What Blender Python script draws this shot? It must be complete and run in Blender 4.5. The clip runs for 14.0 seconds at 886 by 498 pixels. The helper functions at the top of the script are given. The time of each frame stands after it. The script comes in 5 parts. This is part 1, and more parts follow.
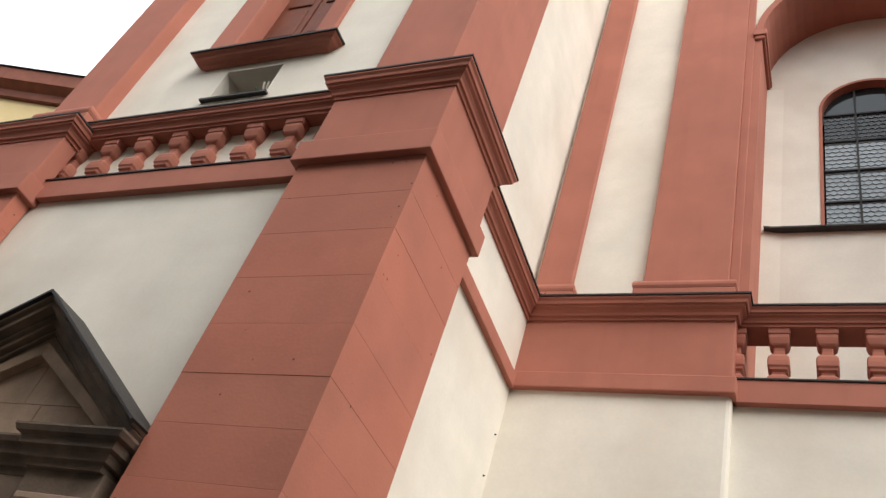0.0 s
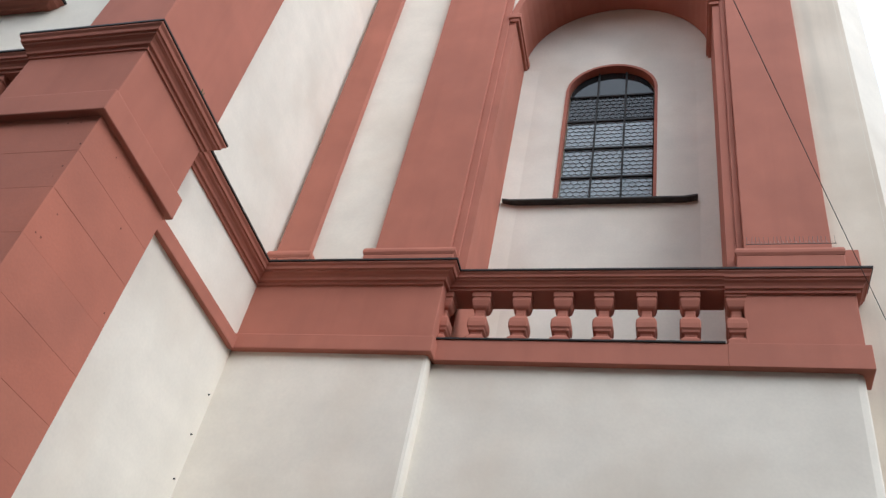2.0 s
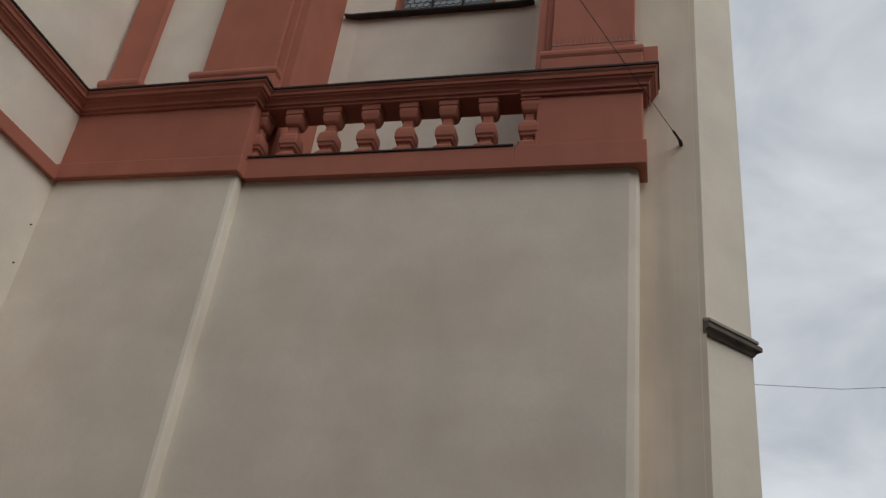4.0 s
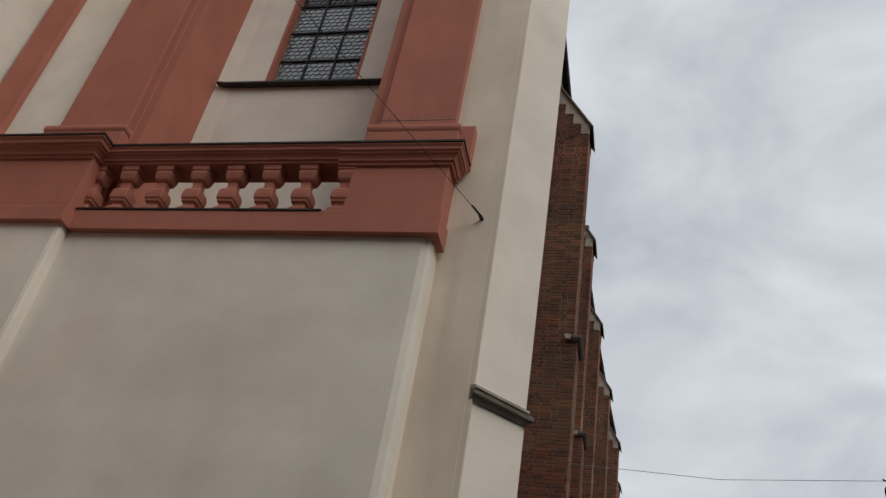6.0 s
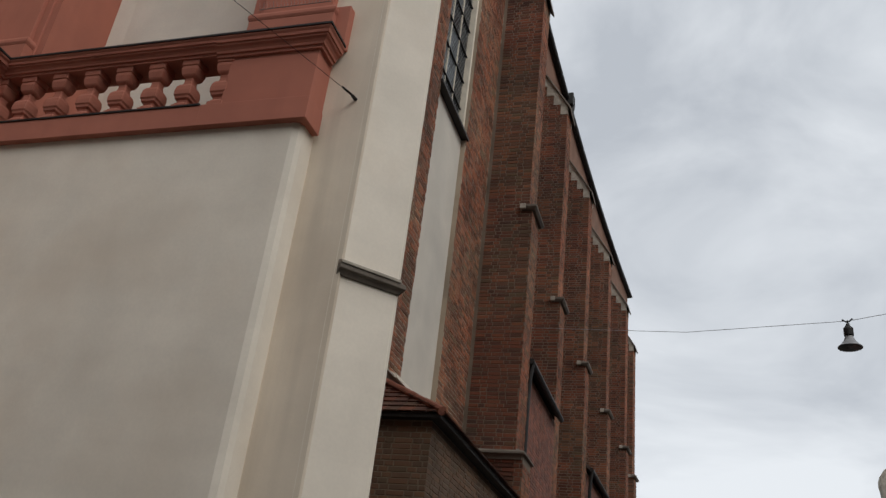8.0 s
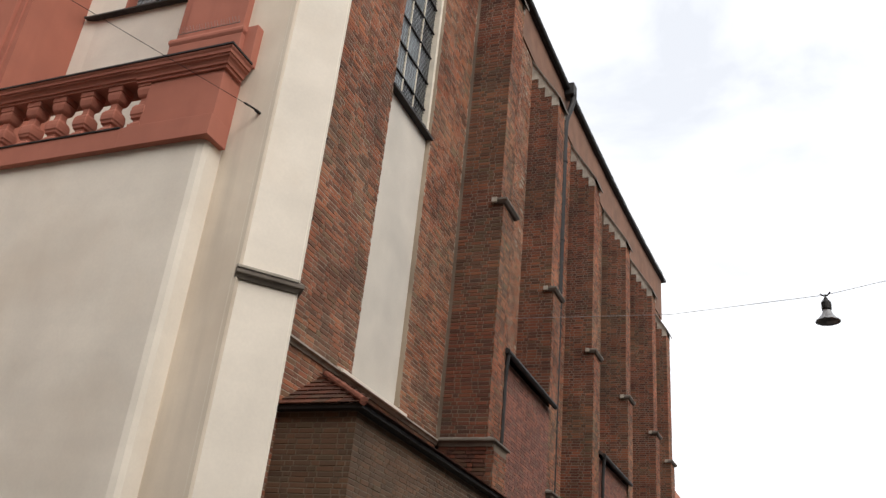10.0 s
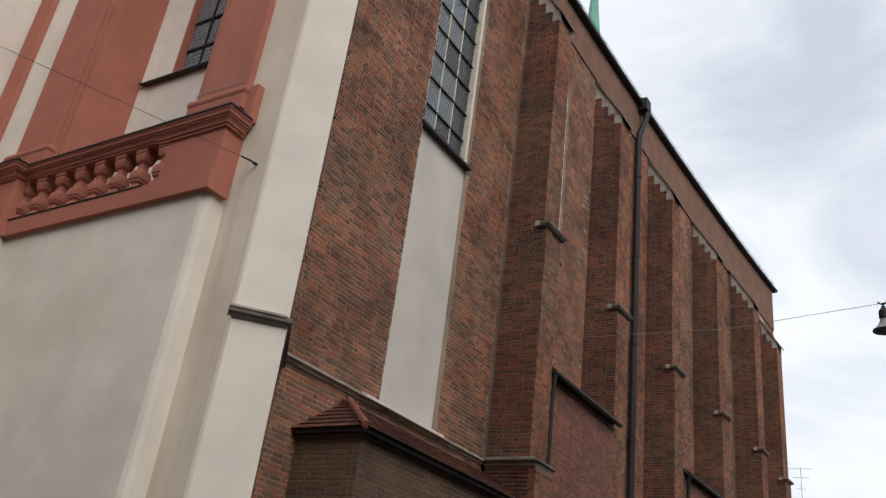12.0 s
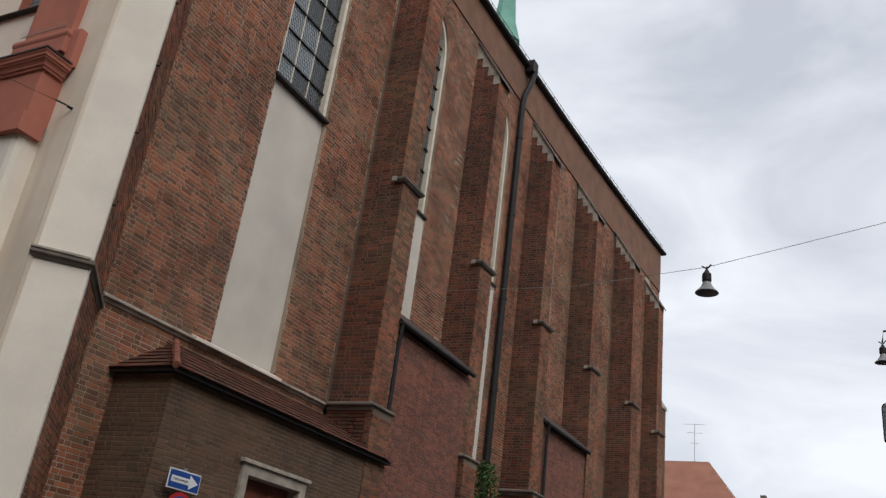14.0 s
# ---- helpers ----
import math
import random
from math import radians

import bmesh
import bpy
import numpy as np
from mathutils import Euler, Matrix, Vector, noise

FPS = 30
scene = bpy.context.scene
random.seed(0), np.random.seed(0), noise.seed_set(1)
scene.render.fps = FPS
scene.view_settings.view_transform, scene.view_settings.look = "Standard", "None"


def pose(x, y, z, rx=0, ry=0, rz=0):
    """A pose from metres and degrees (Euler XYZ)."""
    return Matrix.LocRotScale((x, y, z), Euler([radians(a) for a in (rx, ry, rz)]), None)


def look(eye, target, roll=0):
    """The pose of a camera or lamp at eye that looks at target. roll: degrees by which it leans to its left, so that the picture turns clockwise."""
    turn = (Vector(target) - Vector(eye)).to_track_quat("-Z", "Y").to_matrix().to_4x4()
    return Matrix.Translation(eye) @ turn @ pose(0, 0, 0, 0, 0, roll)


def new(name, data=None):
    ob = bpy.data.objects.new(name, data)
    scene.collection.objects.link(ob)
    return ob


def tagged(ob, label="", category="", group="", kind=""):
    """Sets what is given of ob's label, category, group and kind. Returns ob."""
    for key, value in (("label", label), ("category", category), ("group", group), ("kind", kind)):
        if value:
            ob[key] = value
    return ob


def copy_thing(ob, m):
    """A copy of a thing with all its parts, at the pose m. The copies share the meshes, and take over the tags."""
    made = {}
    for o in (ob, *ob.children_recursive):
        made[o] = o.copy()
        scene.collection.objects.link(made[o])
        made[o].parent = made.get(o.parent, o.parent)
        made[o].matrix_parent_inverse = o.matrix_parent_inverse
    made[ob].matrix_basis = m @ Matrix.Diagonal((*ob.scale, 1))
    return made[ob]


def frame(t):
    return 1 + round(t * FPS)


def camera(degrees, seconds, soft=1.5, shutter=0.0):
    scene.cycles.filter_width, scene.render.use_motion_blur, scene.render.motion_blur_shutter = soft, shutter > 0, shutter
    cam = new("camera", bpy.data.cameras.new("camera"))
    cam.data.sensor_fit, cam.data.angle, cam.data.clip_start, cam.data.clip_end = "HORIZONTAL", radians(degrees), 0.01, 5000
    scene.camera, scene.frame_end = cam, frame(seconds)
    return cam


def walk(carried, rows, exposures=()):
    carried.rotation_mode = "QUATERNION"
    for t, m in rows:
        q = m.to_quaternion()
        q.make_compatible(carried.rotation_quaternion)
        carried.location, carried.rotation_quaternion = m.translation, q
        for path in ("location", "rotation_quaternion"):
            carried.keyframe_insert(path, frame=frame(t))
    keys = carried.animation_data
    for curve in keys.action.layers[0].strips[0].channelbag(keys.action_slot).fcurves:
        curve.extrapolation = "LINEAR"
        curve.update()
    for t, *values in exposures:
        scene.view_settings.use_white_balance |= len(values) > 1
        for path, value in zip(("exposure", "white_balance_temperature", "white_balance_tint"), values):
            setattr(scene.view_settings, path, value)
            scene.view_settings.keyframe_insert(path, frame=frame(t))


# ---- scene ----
cam = camera(54.5, 14.0, 1.4)
PATH = [
    (0, (-0.079, -0.189, 1.581), (-0.917, 1.097, 2.863), 20.4),
    (0.5, (0.363, -0.127, 1.614), (-0.357, 1.261, 2.862), 21.1),
    (1, (0.863, 0.064, 1.649), (0.203, 1.472, 2.907), 19.8),
    (1.5, (1.319, 0.065, 1.586), (0.857, 1.529, 2.867), 15.5),
    (2, (1.675, 0.106, 1.633), (1.137, 1.516, 2.945), 13.2),
    (2.5, (2.294, 0.199, 1.629), (1.816, 1.707, 2.854), 14.8),
    (3, (2.740, 0.214, 1.641), (2.288, 1.729, 2.865), 9.4),
    (3.5, (3.258, 0.311, 1.683), (2.772, 1.988, 2.659), 7.2),
    (5.8, (5.674, 0.809, 1.682), (5.104, 2.343, 2.832), 9.3),
    (6, (5.890, 0.718, 1.623), (5.420, 2.283, 2.777), 10.8),
    (6.5, (6.421, 0.776, 1.665), (5.872, 2.383, 2.721), 8.0),
    (7, (6.896, 0.952, 1.706), (6.255, 2.575, 2.683), 7.5),
    (7.5, (7.442, 0.875, 1.660), (6.825, 2.521, 2.614), 6.4),
    (8, (7.877, 0.914, 1.647), (7.303, 2.601, 2.555), 7.0),
    (8.2, (8.108, 1.019, 1.670), (7.585, 2.722, 2.579), 7.5),
    (10.3, (10.330, 1.119, 1.597), (9.490, 2.710, 2.469), 5.0),
    (10.5, (10.555, 1.276, 1.612), (9.591, 2.778, 2.515), 4.2),
    (11, (11.134, 1.201, 1.604), (10.169, 2.698, 2.514), 6.1),
    (11.5, (11.589, 1.284, 1.612), (10.496, 2.723, 2.469), 5.0),
    (12, (12.205, 1.373, 1.650), (11.196, 2.853, 2.540), 7.7),
    (12.5, (12.711, 1.383, 1.640), (11.661, 2.860, 2.487), 7.0),
    (13, (13.200, 1.583, 1.631), (12.112, 3.038, 2.467), 8.9),
    (13.5, (13.687, 1.581, 1.633), (12.701, 3.114, 2.456), 9.4),
    (14, (14.111, 1.797, 1.615), (13.220, 3.394, 2.426), 7.7),
]
EXPOSURES = [(0.0, 1.32, 6350, 8), (0.5, 1.38, 5500, 7), (1.5, 1.24, 5550, 8), (2.0, 1.14, 5700, 8), (2.5, 0.9, 5850, 10), (3.0, 0.16, 6150, 10), (3.6, -0.14, 6350, 10), (6.0, 0.0, 6400, 10), (7.5, -0.02, 6380, 10), (8.2, 0.16, 6380, 10), (10.3, 0.9, 6600, 12), (10.7, 0.7, 6600, 12), (11.0, 0.52, 6600, 12), (11.6, 0.42, 6450, 12), (12.0, 0.44, 6280, 12), (12.5, 0.05, 6350, 12), (13.0, 0.38, 6300, 12), (13.5, 0.13, 6350, 12), (14.0, 0.28, 6300, 12)]
walk(cam, [(t, look(eye, target, roll)) for t, eye, target, roll in PATH], EXPOSURES)

# ---- world and light ----
world = bpy.data.worlds.new("overcast_sky")
scene.world = world
world.use_nodes = True
wn, wl = world.node_tree.nodes, world.node_tree.links
wn.clear()
SUN_EL, SUN_ROT = radians(45), radians(125)
w_out = wn.new("ShaderNodeOutputWorld")
w_sky = wn.new("ShaderNodeTexSky")
w_sky.sky_type, w_sky.sun_disc, w_sky.sun_elevation, w_sky.sun_rotation = "NISHITA", False, SUN_EL, SUN_ROT
w_bg_sky = wn.new("ShaderNodeBackground")
w_bg_sky.inputs["Strength"].default_value = 0.07
w_bg_cloud = wn.new("ShaderNodeBackground")
w_bg_cloud.inputs["Strength"].default_value = 1.0
w_tc = wn.new("ShaderNodeTexCoord")
w_map = wn.new("ShaderNodeMapping")
w_map.inputs["Scale"].default_value = (1.0, 1.0, 2.2)
w_n1 = wn.new("ShaderNodeTexNoise")
w_n1.inputs["Scale"].default_value, w_n1.inputs["Detail"].default_value, w_n1.inputs["Roughness"].default_value = 3.2, 6.0, 0.52
w_n1.inputs["Distortion"].default_value = 0.5
w_ramp = wn.new("ShaderNodeValToRGB")
w_ramp.color_ramp.elements[0].position, w_ramp.color_ramp.elements[0].color = 0.30, (0.50, 0.528, 0.565, 1)
w_ramp.color_ramp.elements[1].position, w_ramp.color_ramp.elements[1].color = 0.66, (0.82, 0.845, 0.865, 1)
w_mix = wn.new("ShaderNodeMixShader")
w_mix.inputs[0].default_value = 0.93
wl.new(w_tc.outputs["Generated"], w_map.inputs["Vector"])
wl.new(w_map.outputs["Vector"], w_n1.inputs["Vector"])
wl.new(w_n1.outputs["Fac"], w_ramp.inputs["Fac"])
wl.new(w_ramp.outputs["Color"], w_bg_cloud.inputs["Color"])
wl.new(w_sky.outputs["Color"], w_bg_sky.inputs["Color"])
wl.new(w_bg_sky.outputs[0], w_mix.inputs[1])
wl.new(w_bg_cloud.outputs[0], w_mix.inputs[2])
wl.new(w_mix.outputs[0], w_out.inputs["Surface"])

sun = new("sun", bpy.data.lights.new("sun", "SUN"))
sun.data.energy, sun.data.angle, sun.data.color = 1.3, radians(42), (1.0, 0.95, 0.88)
sun.matrix_world = look((32.8, -12.8, 40), (0, 10, 0))


# ---- materials ----
def material(name, base, rough=0.8, vary=0.1, scale=2.0, grain=60.0, bump=0.15, metal=0.0, stain=None, stain_amount=0.0, island=0.0, per_object=0.0, spec=0.3, streak=0.0, speckle=0.35, pits=0.0, run=(5.0, 5.0, 0.35), soot=0.0):
    """A node material: base colour with large blotches, fine grain, stains and relief."""
    mat = bpy.data.materials.new(name)
    mat.use_nodes = True
    nodes, links = mat.node_tree.nodes, mat.node_tree.links
    bsdf = nodes["Principled BSDF"]
    bsdf.inputs["Roughness"].default_value, bsdf.inputs["Metallic"].default_value = rough, metal
    bsdf.inputs["Specular IOR Level"].default_value = spec
    geo = nodes.new("ShaderNodeNewGeometry")

    def noise_at(sc, detail=5.0, squash=None):
        n = nodes.new("ShaderNodeTexNoise")
        n.inputs["Scale"].default_value, n.inputs["Detail"].default_value = sc, detail
        if squash:
            mp = nodes.new("ShaderNodeMapping")
            mp.inputs["Scale"].default_value = squash
            links.new(geo.outputs["Position"], mp.inputs["Vector"])
            links.new(mp.outputs["Vector"], n.inputs["Vector"])
        else:
            links.new(geo.outputs["Position"], n.inputs["Vector"])
        return n

    def mixed(kind, fac, a, b):
        m = nodes.new("ShaderNodeMix")
        m.data_type, m.blend_type = "RGBA", kind
        for sock, v in ((m.inputs[0], fac), (m.inputs[6], a), (m.inputs[7], b)):
            if isinstance(v, (int, float)):
                sock.default_value = v
            elif isinstance(v, tuple):
                sock.default_value = (*v[:3], 1)
            else:
                links.new(v, sock)
        return m.outputs[2]

    def spread(sock, lo, hi, a=0.0, b=1.0):
        r = nodes.new("ShaderNodeMapRange")
        r.inputs[1].default_value, r.inputs[2].default_value, r.inputs[3].default_value, r.inputs[4].default_value = lo, hi, a, b
        links.new(sock, r.inputs[0])
        return r.outputs[0]

    big = noise_at(scale)
    fine = noise_at(grain, 3.0)
    dark = tuple(c * (1 - vary) for c in base)
    light = tuple(min(1.0, c * (1 + vary * 0.7)) for c in base)
    col = mixed("MIX", spread(big.outputs["Fac"], 0.3, 0.7), dark, light)
    col = mixed("MULTIPLY", speckle, col, mixed("MIX", spread(fine.outputs["Fac"], 0.3, 0.7), (0.72, 0.72, 0.72), (1.0, 1.0, 1.0)))
    if stain:
        st = noise_at(scale * 0.55, 6.0)
        col = mixed("MIX", spread(st.outputs["Fac"], 0.48, 0.72, 0.0, stain_amount), col, stain)
    if soot:
        sb = noise_at(0.62, 7.0, (1.0, 1.0, 1.6))
        col = mixed("MIX", spread(sb.outputs["Fac"], 0.52, 0.66, 0.0, soot), col, tuple(c * 0.36 + 0.012 for c in base))
    if pits:
        vo = nodes.new("ShaderNodeTexVoronoi")
        vo.inputs["Scale"].default_value = pits
        links.new(geo.outputs["Position"], vo.inputs["Vector"])
        sel = noise_at(1.3, 2.0)
        spot = nodes.new("ShaderNodeMath")
        spot.operation = "MULTIPLY"
        links.new(spread(vo.outputs["Distance"], 0.045, 0.065, 1.0, 0.0), spot.inputs[0])
        links.new(spread(sel.outputs["Fac"], 0.44, 0.5, 0.0, 0.85), spot.inputs[1])
        col = mixed("MIX", spot.outputs[0], col, tuple(c * 0.2 for c in base))
    if streak:
        sk = noise_at(1.0, 4.0, run)
        col = mixed("MIX", spread(sk.outputs["Fac"], 0.5, 0.75, 0.0, streak), col, tuple(c * 0.55 for c in base))
    if island or per_object:
        if island:
            rnd = geo.outputs["Random Per Island"]
        else:
            rnd = nodes.new("ShaderNodeObjectInfo").outputs["Random"]
        amount = island or per_object
        ramp = nodes.new("ShaderNodeValToRGB")
        ramp.color_ramp.interpolation = "CONSTANT"
        tones = [(0.0, (1.0, 1.0, 1.0)), (0.18, (0.72, 0.72, 0.74)), (0.32, (1.35, 1.14, 1.02)), (0.46, (0.60, 0.62, 0.62)), (0.56, (1.18, 0.98, 0.88)), (0.72, (0.82, 1.08, 1.02)), (0.80, (1.45, 1.25, 1.05)), (0.92, (0.66, 0.76, 0.80))]
        el = ramp.color_ramp.elements
        el[0].position, el[0].color = 0.0, (1, 1, 1, 1)
        el[1].position, el[1].color = tones[1][0], (*tones[1][1], 1)
        for p, c in tones[2:]:
            e = el.new(p)
            e.color = (*c, 1)
        links.new(rnd, ramp.inputs["Fac"])
        col = mixed("MULTIPLY", amount, col, ramp.outputs["Color"])
    links.new(col, bsdf.inputs["Base Color"])
    links.new(spread(fine.outputs["Fac"], 0.3, 0.7, max(0.0, rough - 0.08), min(1.0, rough + 0.08)), bsdf.inputs["Roughness"])
    bp = nodes.new("ShaderNodeBump")
    bp.inputs["Strength"].default_value, bp.inputs["Distance"].default_value = bump, 0.01
    links.new(fine.outputs["Fac"], bp.inputs["Height"])
    bp2 = nodes.new("ShaderNodeBump")
    bp2.inputs["Strength"].default_value, bp2.inputs["Distance"].default_value = bump, 0.06
    links.new(big.outputs["Fac"], bp2.inputs["Height"])
    links.new(bp.outputs["Normal"], bp2.inputs["Normal"])
    links.new(bp2.outputs["Normal"], bsdf.inputs["Normal"])
    return mat


M_WHITE = material("white_lime_plaster", (0.80, 0.735, 0.635), 0.9, 0.09, 1.1, 26, 0.07, stain=(0.62, 0.52, 0.41), stain_amount=0.5, streak=0.10, speckle=0.14, run=(0.35, 0.35, 2.2))
# Brown-streaked plaster with the recess's shade in its darker base.
M_RECESS = material("stained_shaded_plaster", (0.74, 0.645, 0.525), 0.9, 0.10, 0.9, 45, 0.05, stain=(0.50, 0.395, 0.295), stain_amount=0.6, streak=0.35, speckle=0.12, run=(4.0, 4.0, 0.22))
M_PANEL = material("grey_white_plaster_panel", (0.62, 0.575, 0.50), 0.9, 0.08, 1.3, 45, 0.06, stain=(0.42, 0.40, 0.36), stain_amount=0.4)
M_RED = material("red_painted_plaster", (0.43, 0.158, 0.108), 0.85, 0.09, 1.4, 60, 0.06, stain=(0.33, 0.125, 0.09), stain_amount=0.45, streak=0.15, speckle=0.15)
M_REDSTONE = material("red_painted_sandstone", (0.47, 0.168, 0.112), 0.85, 0.08, 1.6, 35, 0.12, stain=(0.32, 0.125, 0.09), stain_amount=0.4, per_object=0.10, speckle=0.25, pits=5.0)
M_SHEET = material("dark_sheet_metal", (0.035, 0.03, 0.028), 0.55, 0.25, 4.0, 80, 0.05, metal=0.3)
M_BRICK = material("weathered_red_brick", (0.240, 0.099, 0.057), 0.92, 0.38, 0.9, 70, 0.3, stain=(0.21, 0.165, 0.108), stain_amount=0.5, island=0.95, soot=0.6)
M_BRICK_RED_ONE = material("weathered_red_brick_single", (0.240, 0.099, 0.057), 0.92, 0.38, 0.9, 70, 0.3, stain=(0.21, 0.165, 0.108), stain_amount=0.5, per_object=0.95, soot=0.6)
M_BRICK_ONE = material("weathered_brown_brick", (0.135, 0.080, 0.050), 0.92, 0.28, 1.1, 70, 0.3, stain=(0.07, 0.05, 0.037), stain_amount=0.6, per_object=0.45)
M_BRICK_BROWN = material("brown_brick", (0.135, 0.080, 0.050), 0.92, 0.28, 1.1, 70, 0.3, stain=(0.07, 0.05, 0.037), stain_amount=0.6, island=0.45)
M_BRICK_PINK = material("newer_pink_brick", (0.215, 0.098, 0.073), 0.9, 0.12, 1.3, 70, 0.3, island=0.6)
M_MORTAR = material("lime_mortar", (0.385, 0.315, 0.24), 0.95, 0.3, 0.9, 50, 0.3, stain=(0.24, 0.19, 0.14), stain_amount=0.6, soot=0.5)
# Darker copy of the nave brick: the buttress sides' shade as colour.
M_BRICK_SHADED = material("shaded_red_brick", (0.152, 0.060, 0.038), 0.92, 0.36, 0.9, 70, 0.3, stain=(0.135, 0.105, 0.062), stain_amount=0.5, island=0.9, soot=0.6)
M_BRICK_SHADED_ONE = material("shaded_red_brick_single", (0.152, 0.060, 0.038), 0.92, 0.36, 0.9, 70, 0.3, stain=(0.135, 0.105, 0.062), stain_amount=0.5, per_object=0.9, soot=0.6)
# Buttress mortar, darkened to go with the shaded side bricks.
M_MORTAR_BUTTRESS = material("darkened_buttress_mortar", (0.20, 0.155, 0.115), 0.95, 0.35, 0.9, 50, 0.3, stain=(0.10, 0.078, 0.058), stain_amount=0.6)
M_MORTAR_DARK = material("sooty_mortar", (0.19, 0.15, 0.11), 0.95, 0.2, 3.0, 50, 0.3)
M_MORTAR_PINK = material("pinkish_mortar", (0.27, 0.165, 0.13), 0.95, 0.15, 3.0, 50, 0.3)
M_HOUSE = material("grey_render", (0.26, 0.235, 0.20), 0.9, 0.1, 1.0, 45, 0.1, stain=(0.18, 0.165, 0.14), stain_amount=0.5)
M_STONE = material("weathered_pale_stone", (0.40, 0.36, 0.30), 0.9, 0.25, 5.0, 40, 0.4, stain=(0.16, 0.14, 0.12), stain_amount=0.55)
M_SLATE = material("dark_slate", (0.055, 0.053, 0.05), 0.8, 0.3, 5.0, 50, 0.3)
# Dirty grey stone; on the ledges its dark also stands for shade.
M_STONE_DARK = material("dirty_shaded_grey_stone", (0.17, 0.145, 0.12), 0.9, 0.25, 3.0, 40, 0.35, stain=(0.07, 0.06, 0.05), stain_amount=0.7)
# Darker of the portal's two sandstones, for cornices, mouldings and entablature blocks.
M_PORTAL_DARK = material("dark_sandstone", (0.20, 0.14, 0.10), 0.88, 0.3, 3.0, 40, 0.3, stain=(0.05, 0.04, 0.035), stain_amount=0.8)
M_PORTAL = material("brown_weathered_sandstone", (0.42, 0.295, 0.21), 0.88, 0.25, 2.0, 40, 0.3, stain=(0.13, 0.095, 0.075), stain_amount=0.75)
M_EAVE = material("red_brown_render", (0.20, 0.105, 0.068), 0.9, 0.22, 1.5, 50, 0.2, stain=(0.13, 0.082, 0.058), stain_amount=0.6)
M_TILE = material("clay_roof_tile", (0.105, 0.045, 0.03), 0.85, 0.25, 4.0, 60, 0.25, island=0.8)
M_RIDGE = material("red_ridge_tile", (0.23, 0.085, 0.055), 0.85, 0.25, 4.0, 60, 0.25)
M_ROOFDARK = material("dark_tile_roof", (0.07, 0.05, 0.042), 0.85, 0.25, 3.0, 60, 0.25)
M_IRON = material("dark_iron", (0.03, 0.028, 0.027), 0.6, 0.2, 5.0, 80, 0.05, metal=0.4)
M_LEAD = material("lead_came", (0.15, 0.15, 0.155), 0.6, 0.2, 6.0, 80, 0.05, metal=0.3)
M_FRAME = material("cream_window_frame", (0.74, 0.68, 0.56), 0.7, 0.12, 4.0, 60, 0.1)
M_WOOD = material("brown_red_painted_wood", (0.20, 0.062, 0.035), 0.6, 0.2, 3.0, 50, 0.15)
M_YELLOW = material("yellow_render", (0.62, 0.48, 0.25), 0.9, 0.06, 1.0, 45, 0.12)
M_COPPER = material("green_copper", (0.16, 0.36, 0.28), 0.6, 0.2, 0.6, 20, 0.05, metal=0.1)
M_FARROOF = material("far_red_tile_roof", (0.30, 0.135, 0.09), 0.85, 0.15, 0.8, 12, 0.3)
M_ASPHALT = material("asphalt", (0.055, 0.053, 0.05), 0.92, 0.2, 2.0, 120, 0.3)
M_PAVING = material("grey_paving", (0.13, 0.123, 0.115), 0.9, 0.15, 3.0, 80, 0.3)
M_LEAF = material("green_leaf", (0.05, 0.11, 0.025), 0.6, 0.25, 9.0, 60, 0.1, island=0.5)
M_BARK = material("bark", (0.09, 0.06, 0.04), 0.9, 0.2, 9.0, 60, 0.3)
M_BLUE = material("blue_sign_enamel", (0.015, 0.07, 0.30), 0.35, 0.05, 3.0, 90, 0.02, spec=0.5)
M_SIGNWHITE = material("white_sign_enamel", (0.75, 0.76, 0.76), 0.35, 0.05, 3.0, 90, 0.02, spec=0.5)
M_SIGNRED = material("red_sign_enamel", (0.45, 0.02, 0.02), 0.35, 0.05, 3.0, 90, 0.02, spec=0.5)
M_SIGNGREY = material("grey_sheet_back", (0.28, 0.29, 0.29), 0.5, 0.08, 3.0, 90, 0.03, metal=0.4)
M_LAMPGREY = material("grey_enamel_lamp", (0.26, 0.26, 0.265), 0.45, 0.12, 5.0, 80, 0.03, metal=0.2)
# Near-black colour in place of the shade inside unlit rooms.
M_ROOM = material("unlit_interior_dark", (0.03, 0.028, 0.026), 0.9, 0.1, 1.0, 20, 0.05)


